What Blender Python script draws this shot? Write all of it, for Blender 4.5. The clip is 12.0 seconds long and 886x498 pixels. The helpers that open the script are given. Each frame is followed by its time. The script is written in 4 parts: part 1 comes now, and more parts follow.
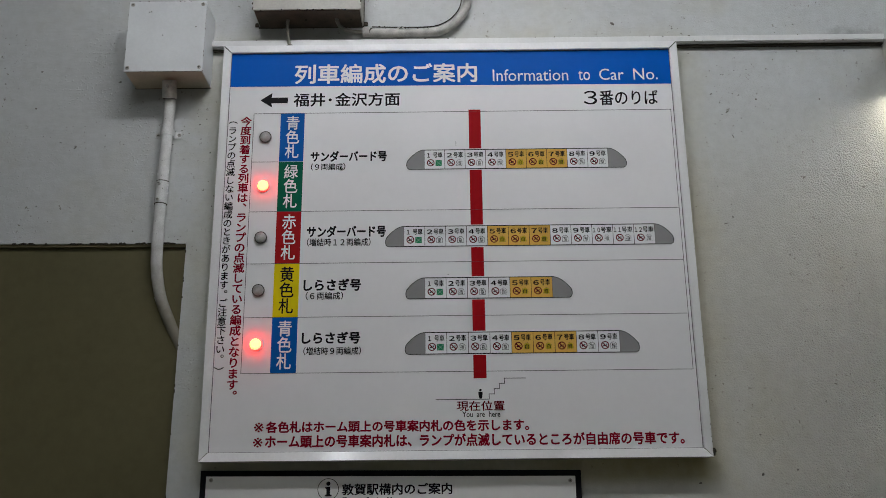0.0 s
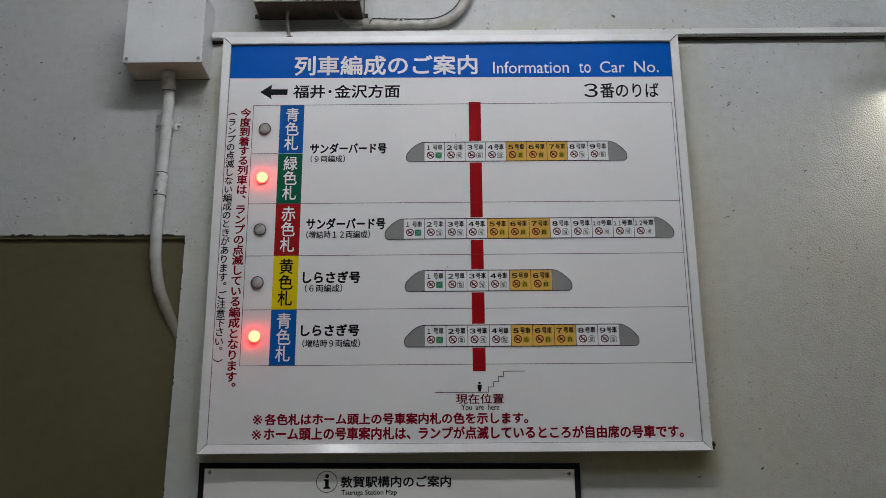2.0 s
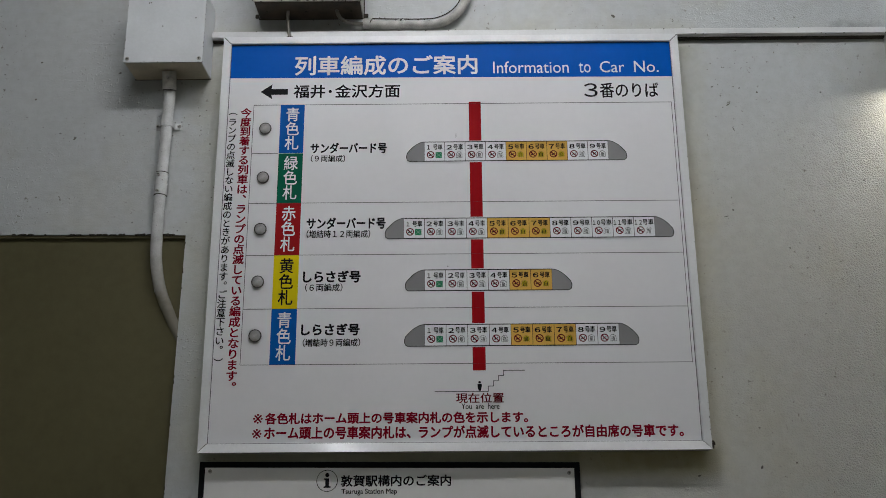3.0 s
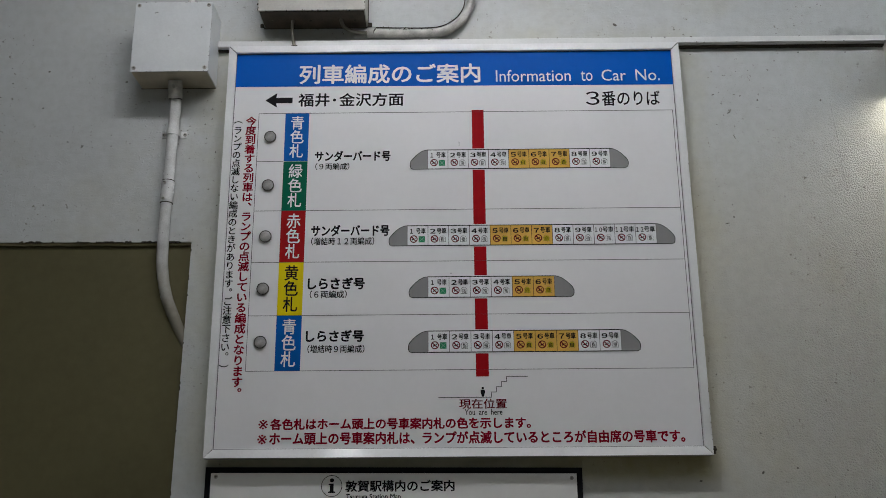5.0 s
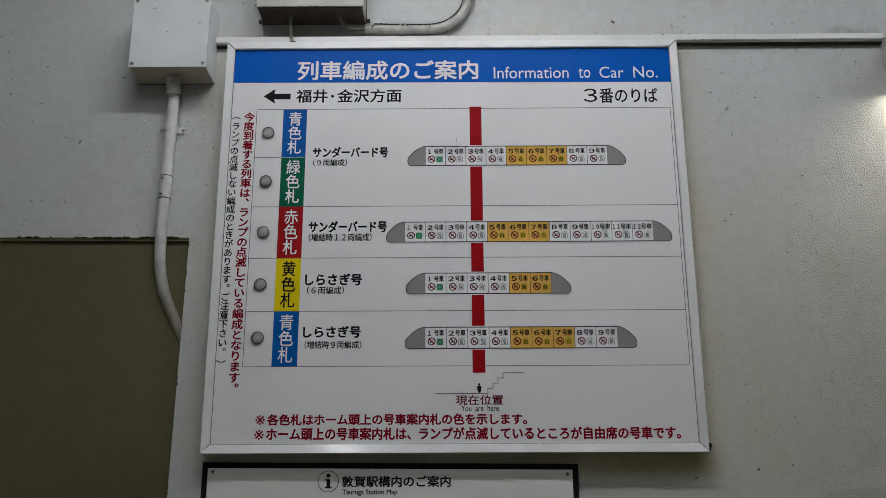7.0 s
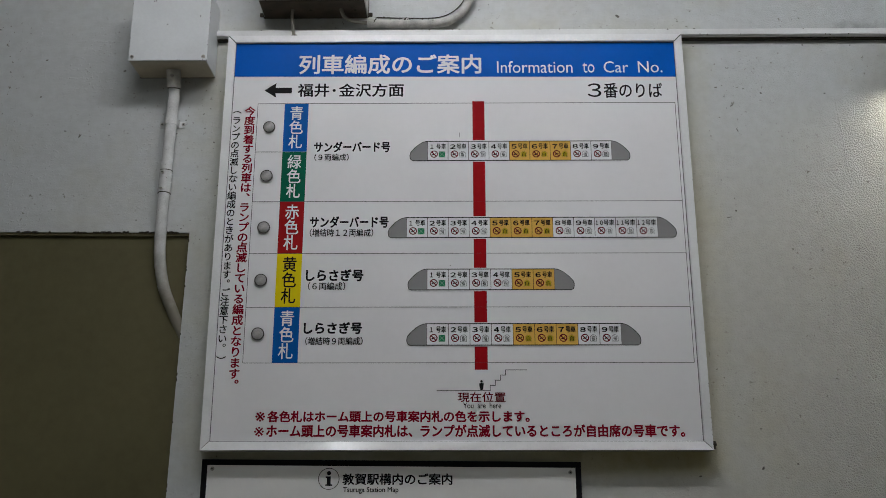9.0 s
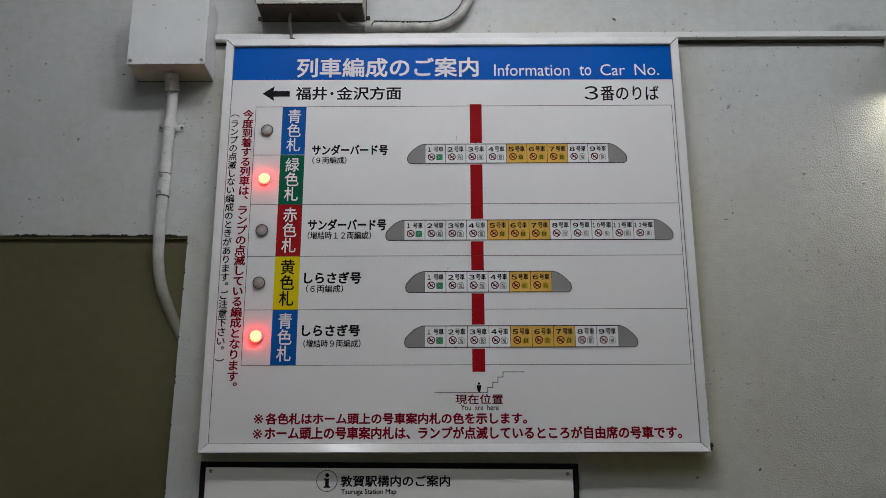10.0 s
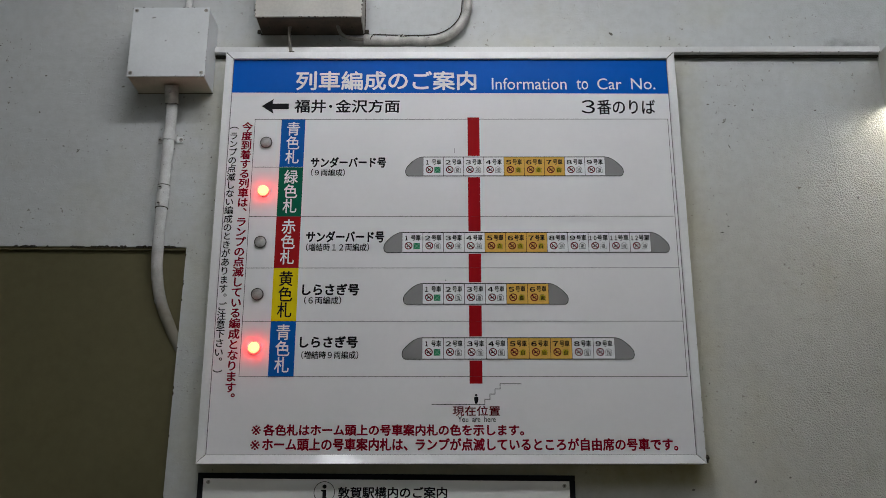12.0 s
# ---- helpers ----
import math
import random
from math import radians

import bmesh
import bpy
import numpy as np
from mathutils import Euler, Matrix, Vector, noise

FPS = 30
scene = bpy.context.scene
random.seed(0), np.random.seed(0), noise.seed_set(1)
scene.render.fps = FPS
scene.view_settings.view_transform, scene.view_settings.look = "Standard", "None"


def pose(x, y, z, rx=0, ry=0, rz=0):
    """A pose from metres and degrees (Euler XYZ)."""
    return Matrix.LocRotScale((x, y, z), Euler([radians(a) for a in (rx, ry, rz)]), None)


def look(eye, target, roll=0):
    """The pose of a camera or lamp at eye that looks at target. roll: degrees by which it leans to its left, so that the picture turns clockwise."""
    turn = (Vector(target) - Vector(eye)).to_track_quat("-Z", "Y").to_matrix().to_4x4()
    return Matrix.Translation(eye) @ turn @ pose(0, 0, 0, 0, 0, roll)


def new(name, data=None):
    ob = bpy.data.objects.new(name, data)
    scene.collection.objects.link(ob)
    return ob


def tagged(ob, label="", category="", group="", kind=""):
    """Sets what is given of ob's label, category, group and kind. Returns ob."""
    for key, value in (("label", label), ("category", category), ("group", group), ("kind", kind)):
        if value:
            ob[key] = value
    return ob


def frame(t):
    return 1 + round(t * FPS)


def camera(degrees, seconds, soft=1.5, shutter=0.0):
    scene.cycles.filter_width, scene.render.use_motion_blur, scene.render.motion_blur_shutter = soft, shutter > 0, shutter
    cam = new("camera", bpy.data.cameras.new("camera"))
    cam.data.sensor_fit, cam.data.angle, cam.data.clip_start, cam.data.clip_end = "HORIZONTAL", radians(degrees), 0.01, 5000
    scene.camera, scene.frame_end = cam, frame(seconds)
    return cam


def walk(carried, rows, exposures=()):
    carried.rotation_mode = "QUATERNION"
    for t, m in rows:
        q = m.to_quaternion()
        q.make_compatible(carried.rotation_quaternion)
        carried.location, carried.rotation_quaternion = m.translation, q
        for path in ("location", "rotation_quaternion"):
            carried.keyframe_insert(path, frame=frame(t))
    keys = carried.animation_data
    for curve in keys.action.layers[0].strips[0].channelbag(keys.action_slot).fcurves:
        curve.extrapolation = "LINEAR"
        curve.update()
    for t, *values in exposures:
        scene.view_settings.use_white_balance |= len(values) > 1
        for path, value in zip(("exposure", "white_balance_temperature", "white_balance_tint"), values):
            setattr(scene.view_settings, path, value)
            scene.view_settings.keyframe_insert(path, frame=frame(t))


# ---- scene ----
cam = camera(49.8, 12.0, soft=0.45)
PATH = [
    (0, (0.579, -2.311, 1.591), (0.576, -0.397, 2.17), -0.6),
    (0.5, (0.583, -2.31, 1.589), (0.576, -0.395, 2.166), -0.7),
    (1, (0.575, -2.308, 1.591), (0.579, -0.391, 2.163), -0.6),
    (1.5, (0.576, -2.304, 1.591), (0.578, -0.387, 2.159), -0.4),
    (2, (0.581, -2.305, 1.591), (0.577, -0.386, 2.157), -0.4),
    (2.5, (0.578, -2.307, 1.59), (0.577, -0.388, 2.155), -0.3),
    (3, (0.582, -2.307, 1.585), (0.577, -0.389, 2.154), -0.4),
    (5, (0.581, -2.33, 1.586), (0.57, -0.415, 2.163), -0.4),
    (5.5, (0.584, -2.329, 1.586), (0.571, -0.417, 2.172), -0.3),
    (6, (0.581, -2.329, 1.589), (0.57, -0.416, 2.17), -0.1),
    (6.5, (0.588, -2.331, 1.588), (0.569, -0.417, 2.168), -0.0),
    (7, (0.588, -2.335, 1.587), (0.577, -0.417, 2.155), -0.2),
    (9, (0.587, -2.312, 1.588), (0.572, -0.393, 2.152), -0.0),
    (9.5, (0.586, -2.313, 1.585), (0.574, -0.395, 2.152), -0.0),
    (10, (0.592, -2.32, 1.587), (0.578, -0.402, 2.155), -0.1),
    (10.5, (0.588, -2.329, 1.588), (0.576, -0.411, 2.158), -0.0),
    (11, (0.581, -2.329, 1.585), (0.576, -0.414, 2.163), 0.2),
    (11.5, (0.586, -2.332, 1.587), (0.577, -0.419, 2.17), 0.1),
    (12, (0.586, -2.333, 1.585), (0.582, -0.422, 2.176), -0.0),
]
walk(cam, [(t, look(eye, target, roll)) for t, eye, target, roll in PATH])

# ---------------------------------------------------------------- light
world = bpy.data.worlds.new("world")
scene.world = world
world.use_nodes = True
world.node_tree.nodes["Background"].inputs[0].default_value = (0.62, 0.70, 0.80, 1)
world.node_tree.nodes["Background"].inputs[1].default_value = 0.25
scene.view_settings.exposure = 0.0


# ---------------------------------------------------------------- materials
def material(name, colour, rough=0.5, metal=0.0, vary=0.12, scale=6.0, bump=0.0, bump_scale=150.0, emit=None, power=0.0, coat=0.0, spec=0.5):
    """A surface with stains at a large and a fine scale, and a fine relief."""
    m = bpy.data.materials.new(name)
    m.use_nodes = True
    nt = m.node_tree
    b = nt.nodes["Principled BSDF"]
    b.inputs["Roughness"].default_value = rough
    b.inputs["Metallic"].default_value = metal
    b.inputs["Coat Weight"].default_value = coat
    b.inputs["Specular IOR Level"].default_value = spec
    if emit:
        b.inputs["Base Color"].default_value = (*colour, 1)
        b.inputs["Emission Color"].default_value = (*emit, 1)
        b.inputs["Emission Strength"].default_value = power
        return m
    tc = nt.nodes.new("ShaderNodeTexCoord")
    big = nt.nodes.new("ShaderNodeTexNoise")
    big.inputs["Scale"].default_value = scale
    big.inputs["Detail"].default_value = 6
    fine = nt.nodes.new("ShaderNodeTexNoise")
    fine.inputs["Scale"].default_value = scale * 18
    fine.inputs["Detail"].default_value = 4
    nt.links.new(tc.outputs["Object"], big.inputs["Vector"])
    nt.links.new(tc.outputs["Object"], fine.inputs["Vector"])
    both = nt.nodes.new("ShaderNodeMath")
    both.operation = "MULTIPLY_ADD"
    nt.links.new(fine.outputs["Fac"], both.inputs[0])
    both.inputs[1].default_value = 0.4
    nt.links.new(big.outputs["Fac"], both.inputs[2])
    ramp = nt.nodes.new("ShaderNodeValToRGB")
    ramp.color_ramp.elements[0].position = 0.45
    ramp.color_ramp.elements[1].position = 0.95
    ramp.color_ramp.elements[0].color = (*[c * (1 - vary) for c in colour], 1)
    ramp.color_ramp.elements[1].color = (*[min(1, c * (1 + vary * 0.5)) for c in colour], 1)
    nt.links.new(both.outputs[0], ramp.inputs["Fac"])
    nt.links.new(ramp.outputs["Color"], b.inputs["Base Color"])
    rr = nt.nodes.new("ShaderNodeMapRange")
    rr.inputs["To Min"].default_value = max(0.02, rough - 0.08)
    rr.inputs["To Max"].default_value = min(1, rough + 0.1)
    nt.links.new(big.outputs["Fac"], rr.inputs["Value"])
    nt.links.new(rr.outputs["Result"], b.inputs["Roughness"])
    if bump:
        n = nt.nodes.new("ShaderNodeTexNoise")
        n.inputs["Scale"].default_value = bump_scale
        n.inputs["Detail"].default_value = 3
        nt.links.new(tc.outputs["Object"], n.inputs["Vector"])
        bp = nt.nodes.new("ShaderNodeBump")
        bp.inputs["Distance"].default_value = bump
        nt.links.new(n.outputs["Fac"], bp.inputs["Height"])
        nt.links.new(bp.outputs["Normal"], b.inputs["Normal"])
    return m


def plaster(name, colour, dirt):
    """Painted stippled plaster: orange-peel relief, yellowed patches, pits and flecks."""
    m = bpy.data.materials.new(name)
    m.use_nodes = True
    nt = m.node_tree
    N, L = nt.nodes.new, nt.links.new
    b = nt.nodes["Principled BSDF"]
    b.inputs["Roughness"].default_value = 0.5
    tc = N("ShaderNodeTexCoord")
    co = tc.outputs["Object"]

    def noise_node(scale, detail=4, rough=0.55, vector=co):
        n = N("ShaderNodeTexNoise")
        n.inputs["Scale"].default_value = scale
        n.inputs["Detail"].default_value = detail
        n.inputs["Roughness"].default_value = rough
        L(vector, n.inputs["Vector"])
        return n.outputs["Fac"]

    def steps(fac, stops):
        r = N("ShaderNodeValToRGB")
        e = r.color_ramp.elements
        e[0].position, e[0].color = stops[0][0], (*stops[0][1], 1)
        e[1].position, e[1].color = stops[-1][0], (*stops[-1][1], 1)
        for p, c in stops[1:-1]:
            e.new(p).color = (*c, 1)
        L(fac, r.inputs["Fac"])
        return r.outputs["Color"]

    def mix(kind, fac, a, c):
        x = N("ShaderNodeMix")
        x.data_type, x.blend_type = "RGBA", kind
        for s, i in ((fac, 0), (a, 6), (c, 7)):
            if isinstance(s, (int, float)):
                x.inputs[i].default_value = s
            elif isinstance(s, tuple):
                x.inputs[i].default_value = (*s, 1)
            else:
                L(s, x.inputs[i])
        return x.outputs[2]

    cloud = steps(noise_node(1.6, 5), [(0.35, tuple(c * 0.90 for c in colour)), (0.65, colour)])
    fine = steps(noise_node(38, 5, 0.65), [(0.3, (0.86, 0.86, 0.85)), (0.6, (1, 1, 1))])
    base = mix("MULTIPLY", 0.7, cloud, fine)
    stain = steps(noise_node(3.1, 6, 0.6), [(0.52, (0, 0, 0)), (0.74, (1, 1, 1))])
    base = mix("MIX", stain, base, mix("MULTIPLY", 0.6, base, dirt))
    # flecks and pits
    place = N("ShaderNodeSeparateXYZ")
    L(co, place.inputs["Vector"])
    flat = N("ShaderNodeCombineXYZ")
    L(place.outputs["X"], flat.inputs["X"])
    L(place.outputs["Z"], flat.inputs["Y"])
    v = N("ShaderNodeTexVoronoi")
    v.voronoi_dimensions = "2D"
    v.inputs["Scale"].default_value = 24
    ragged = N("ShaderNodeTexNoise")
    ragged.inputs["Scale"].default_value = 130
    L(co, ragged.inputs["Vector"])
    torn = N("ShaderNodeVectorMath")
    torn.operation = "MULTIPLY_ADD"
    L(ragged.outputs["Color"], torn.inputs[0])
    torn.inputs[1].default_value = (0.010, 0.006, 0)
    L(flat.outputs["Vector"], torn.inputs[2])
    L(torn.outputs["Vector"], v.inputs["Vector"])
    size = N("ShaderNodeSeparateColor")
    L(v.outputs["Color"], size.inputs["Color"])
    spot = N("ShaderNodeMath")
    spot.operation = "DIVIDE"
    L(v.outputs["Distance"], spot.inputs[0])
    L(size.outputs["Red"], spot.inputs[1])
    dots = steps(spot.outputs[0], [(0.03, (1, 1, 1)), (0.065, (0, 0, 0))])
    where = steps(noise_node(5.5, 2), [(0.47, (0, 0, 0)), (0.60, (1, 1, 1))])
    base = mix("MIX", mix("MULTIPLY", 1.0, dots, where), base, (0.10, 0.095, 0.085))
    scuff = steps(noise_node(62, 5, 0.68), [(0.615, (0, 0, 0)), (0.665, (1, 1, 1))])
    base = mix("MIX", mix("MULTIPLY", 1.0, scuff, where), base, (0.2, 0.19, 0.17))
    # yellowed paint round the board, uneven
    def calc(op, a, c, d=None):
        x = N("ShaderNodeMath")
        x.operation = op
        for i, q in enumerate((a, c, d)):
            if q is None:
                continue
            if isinstance(q, (int, float)):
                x.inputs[i].default_value = q
            else:
                L(q, x.inputs[i])
        return x.outputs[0]

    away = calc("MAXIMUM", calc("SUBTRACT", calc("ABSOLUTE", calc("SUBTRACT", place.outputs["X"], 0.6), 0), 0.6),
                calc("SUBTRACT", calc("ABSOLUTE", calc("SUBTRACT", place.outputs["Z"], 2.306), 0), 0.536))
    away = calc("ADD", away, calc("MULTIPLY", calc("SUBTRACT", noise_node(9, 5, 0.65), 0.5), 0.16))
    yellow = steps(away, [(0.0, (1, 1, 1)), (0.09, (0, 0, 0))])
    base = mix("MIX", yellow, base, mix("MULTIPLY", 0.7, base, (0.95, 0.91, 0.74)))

    def between(value, a, c):
        m2 = N("ShaderNodeMapRange")
        m2.interpolation_type = "SMOOTHSTEP"
        m2.inputs["From Min"].default_value, m2.inputs["From Max"].default_value = a, c
        L(value, m2.inputs["Value"])
        return m2.outputs["Result"]

    # a yellower tone over the lower east stretch
    yellowish = calc("MULTIPLY", between(place.outputs["X"], 0.5, 1.3), between(calc("ADD", place.outputs["Z"], calc("MULTIPLY", noise_node(3.5, 4), 0.3)), 2.95, 2.35))
    base = mix("MIX", calc("MULTIPLY", yellowish, 0.8), base, mix("MULTIPLY", 1.0, base, (1.0, 0.945, 0.85)))
    # brownish-green drip stain, plus the board's shadow put into the colour along its foot
    drip_and_shade = calc("MULTIPLY", calc("MULTIPLY", calc("ADD", calc("MULTIPLY", between(place.outputs["X"], 0.70, 1.02), 0.45), 0.55), calc("MULTIPLY", between(place.outputs["X"], -0.03, 0.02), between(place.outputs["X"], 1.25, 1.17))),
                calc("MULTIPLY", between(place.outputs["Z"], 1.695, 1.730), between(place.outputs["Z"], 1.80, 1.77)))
    drip_and_shade = calc("MULTIPLY", drip_and_shade, calc("ADD", noise_node(14, 5, 0.65), 0.35))
    base = mix("MIX", drip_and_shade, base, mix("MULTIPLY", 1.0, base, (0.68, 0.64, 0.42)))
    # a sooty smear above the trunking's end
    far = calc("ADD", calc("POWER", calc("MULTIPLY", calc("SUBTRACT", place.outputs["X"], 1.69), 6.5), 2.0), calc("POWER", calc("MULTIPLY", calc("SUBTRACT", place.outputs["Z"], 2.892), 26.0), 2.0))
    soot = steps(calc("ADD", far, calc("MULTIPLY", noise_node(34, 5, 0.7), 1.3)), [(0.45, (1, 1, 1)), (1.0, (0, 0, 0))])
    base = mix("MIX", calc("MULTIPLY", soot, 0.6), base, (0.16, 0.155, 0.15))
    L(base, b.inputs["Base Color"])
    # relief: stipple over a slow waviness
    s1 = N("ShaderNodeBump")
    s1.inputs["Distance"].default_value = 0.007
    L(noise_node(4.5, 2), s1.inputs["Height"])
    s2 = N("ShaderNodeBump")
    s2.inputs["Distance"].default_value = STIPPLE
    pebble = N("ShaderNodeTexVoronoi")
    pebble.feature = "SMOOTH_F1"
    pebble.inputs["Scale"].default_value = 300
    pebble.inputs["Smoothness"].default_value = 0.35
    L(co, pebble.inputs["Vector"])
    grain = N("ShaderNodeMath")
    grain.operation = "MULTIPLY_ADD"
    L(pebble.outputs["Distance"], grain.inputs[0])
    grain.inputs[1].default_value = -0.8
    L(calc("MULTIPLY", noise_node(260, 2, 0.5), 0.5), grain.inputs[2])
    L(grain.outputs[0], s2.inputs["Height"])
    # the stipple is coarse towards the east end and painted nearly flat in the west
    sep = N("ShaderNodeSeparateXYZ")
    L(co, sep.inputs["Vector"])
    reach = N("ShaderNodeMapRange")
    reach.inputs["From Min"].default_value, reach.inputs["From Max"].default_value = 1.18, 1.62
    reach.inputs["To Min"].default_value, reach.inputs["To Max"].default_value = 0.10, 1.0
    L(sep.outputs["X"], reach.inputs["Value"])
    low = N("ShaderNodeMapRange")
    low.inputs["From Min"].default_value, low.inputs["From Max"].default_value = 2.78, 2.50
    low.inputs["To Min"].default_value, low.inputs["To Max"].default_value = 0.30, 1.0
    L(sep.outputs["Z"], low.inputs["Value"])
    L(calc("MULTIPLY", reach.outputs["Result"], low.outputs["Result"]), s2.inputs["Strength"])
    # brush marks, drawn out sideways
    drawn = N("ShaderNodeMapping")
    drawn.inputs["Scale"].default_value = (0.3, 1, 1)
    L(co, drawn.inputs["Vector"])
    s3 = N("ShaderNodeBump")
    s3.inputs["Distance"].default_value = 0.0007
    L(noise_node(75, 4, 0.6, drawn.outputs["Vector"]), s3.inputs["Height"])
    L(s1.outputs["Normal"], s3.inputs["Normal"])
    # crumbs of old paint in patches
    s4 = N("ShaderNodeBump")
    s4.inputs["Distance"].default_value = 0.0006
    crumbs = steps(noise_node(120, 2, 0.5), [(0.57, (0, 0, 0)), (0.70, (1, 1, 1))])
    patch = steps(noise_node(4.2, 3, 0.6), [(0.45, (0, 0, 0)), (0.58, (1, 1, 1))])
    L(mix("MULTIPLY", 1.0, crumbs, patch), s4.inputs["Height"])
    L(s3.outputs["Normal"], s4.inputs["Normal"])
    L(s4.outputs["Normal"], s2.inputs["Normal"])
    L(s2.outputs["Normal"], b.inputs["Normal"])
    return m


STIPPLE = 0.0031
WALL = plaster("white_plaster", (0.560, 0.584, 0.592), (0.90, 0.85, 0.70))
OLIVE = material("olive_paint", (0.122, 0.109, 0.056), 0.6, vary=0.22, scale=2.5, bump=0.0006, bump_scale=40, spec=0.25)
# tan tint of the unseen floor warms the light it bounces up
CONCRETE = material("floor_concrete", (0.43, 0.37, 0.27), 0.7, vary=0.25, scale=2, bump=0.002, bump_scale=60)
# blue tint of an added, unseen wall stands in for cool daylight
FARWALL = material("cool_bounce_paint", (0.46, 0.53, 0.60), 0.6, vary=0.12, scale=2)
CEILING = material("ceiling_paint", (0.55, 0.56, 0.55), 0.8, vary=0.1, scale=2)
BOARD = material("board_white", (0.80, 0.80, 0.82), 0.32, vary=0.04, scale=3, spec=0.12)
PAPER = material("map_white", (0.80, 0.80, 0.79), 0.35, vary=0.04, scale=3, spec=0.05)
ALUMINIUM = material("brushed_aluminium", (0.83, 0.84, 0.85), 0.38, metal=0.05, vary=0.10, scale=9, spec=0.12)
coating = ALUMINIUM.node_tree.nodes["Principled BSDF"].inputs
coating["Coat Weight"].default_value, coating["Coat Roughness"].default_value = 1.0, 0.10
BLACK = material("black_ink", (0.012, 0.012, 0.014), 0.4, vary=0.2, spec=0.05)
LINE = material("grey_line_ink", (0.09, 0.09, 0.10), 0.4, vary=0.2, spec=0.05)
GAP = material("dark_joint", (0.03, 0.03, 0.03), 0.8, vary=0.2, spec=0.05)
WHITE = material("white_ink", (0.80, 0.81, 0.83), 0.35, vary=0.03, spec=0.05)
BLUE = material("blue_ink", (0.002, 0.105, 0.50), 0.34, vary=0.08, scale=4, spec=0.05)
CELLBLUE = material("cell_blue_ink", (0.005, 0.11, 0.43), 0.34, vary=0.08, scale=4, spec=0.05)
GREEN = material("green_ink", (0.004, 0.125, 0.07), 0.34, vary=0.08, scale=4, spec=0.05)
RED = material("red_ink", (0.36, 0.012, 0.014), 0.34, vary=0.08, scale=4, spec=0.05)
BARRED = material("route_red_ink", (0.35, 0.008, 0.012), 0.34, vary=0.1, scale=4, spec=0.05)
CRIMSON = material("crimson_ink", (0.24, 0.005, 0.020), 0.38, vary=0.15, spec=0.05)
MAROON = material("maroon_ink", (0.13, 0.006, 0.014), 0.38, vary=0.15, spec=0.05)
YELLOW = material("yellow_ink", (0.74, 0.60, 0.008), 0.34, vary=0.08, scale=4, spec=0.05)
ORANGE = material("amber_ink", (0.75, 0.45, 0.10), 0.34, vary=0.08, scale=8, spec=0.05)
NOSE = material("grey_ink", (0.27, 0.27, 0.275), 0.34, vary=0.06, scale=8, spec=0.05)
SEATGREEN = material("seat_green_ink", (0.03, 0.24, 0.12), 0.36, vary=0.1, spec=0.05)
PALEGREEN = material("pale_green_ink", (0.30, 0.48, 0.38), 0.36, vary=0.1, spec=0.05)
SEATYELLOW = material("seat_yellow_ink", (0.55, 0.42, 0.02), 0.36, vary=0.1, spec=0.05)
BOXPAINT = material("box_enamel", (0.70, 0.73, 0.75), 0.34, vary=0.10, scale=9, bump=0.0004, bump_scale=60)
BROWNENAMEL = material("brown_enamel", (0.57, 0.525, 0.43), 0.45, vary=0.25, scale=14, bump=0.0004, bump_scale=60)
OLDBOX = material("aged_box_enamel", (0.44, 0.43, 0.39), 0.45, vary=0.2, scale=9, bump=0.0005, bump_scale=60)
OLDPIPE = material("grimy_conduit_paint", (0.50, 0.495, 0.465), 0.36, vary=0.45, scale=30, bump=0.0014, bump_scale=110)
PIPE = material("conduit_paint", (0.69, 0.70, 0.695), 0.24, vary=0.34, scale=22, bump=0.0008, bump_scale=90)
WORN = material("worn_zinc", (0.46, 0.45, 0.41), 0.5, metal=0.0, vary=0.5, scale=35, bump=0.0008, bump_scale=120)
CABLE = material("soiled_cable_sheath", (0.25, 0.235, 0.20), 0.5, vary=0.45, scale=40)
BENDPAINT = material("shaded_bend_paint", (0.69, 0.70, 0.695), 0.24, vary=0.34, scale=22, bump=0.0008, bump_scale=90)


def shade_below(m, z0, z1, colour):
    """Shade painted as brownish splashes that grow denser from z1 down to z0."""
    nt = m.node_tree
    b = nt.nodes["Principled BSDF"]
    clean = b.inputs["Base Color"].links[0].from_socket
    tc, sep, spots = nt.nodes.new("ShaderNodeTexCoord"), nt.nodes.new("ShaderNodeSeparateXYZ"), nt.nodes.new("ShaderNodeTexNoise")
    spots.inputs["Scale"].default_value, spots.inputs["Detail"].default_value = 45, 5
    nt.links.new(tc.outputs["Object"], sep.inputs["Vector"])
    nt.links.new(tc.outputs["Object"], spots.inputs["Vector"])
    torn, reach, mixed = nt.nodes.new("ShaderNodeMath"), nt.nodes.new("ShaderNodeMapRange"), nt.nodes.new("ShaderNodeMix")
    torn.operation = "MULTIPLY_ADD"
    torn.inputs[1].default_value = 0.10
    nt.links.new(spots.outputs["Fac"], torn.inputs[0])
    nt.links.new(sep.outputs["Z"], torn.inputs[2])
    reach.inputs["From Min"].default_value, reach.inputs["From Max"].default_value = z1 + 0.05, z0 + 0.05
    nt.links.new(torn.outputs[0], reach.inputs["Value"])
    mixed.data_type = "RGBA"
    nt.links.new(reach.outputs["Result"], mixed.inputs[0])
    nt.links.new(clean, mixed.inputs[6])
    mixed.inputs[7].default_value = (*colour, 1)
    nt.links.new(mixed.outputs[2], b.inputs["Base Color"])


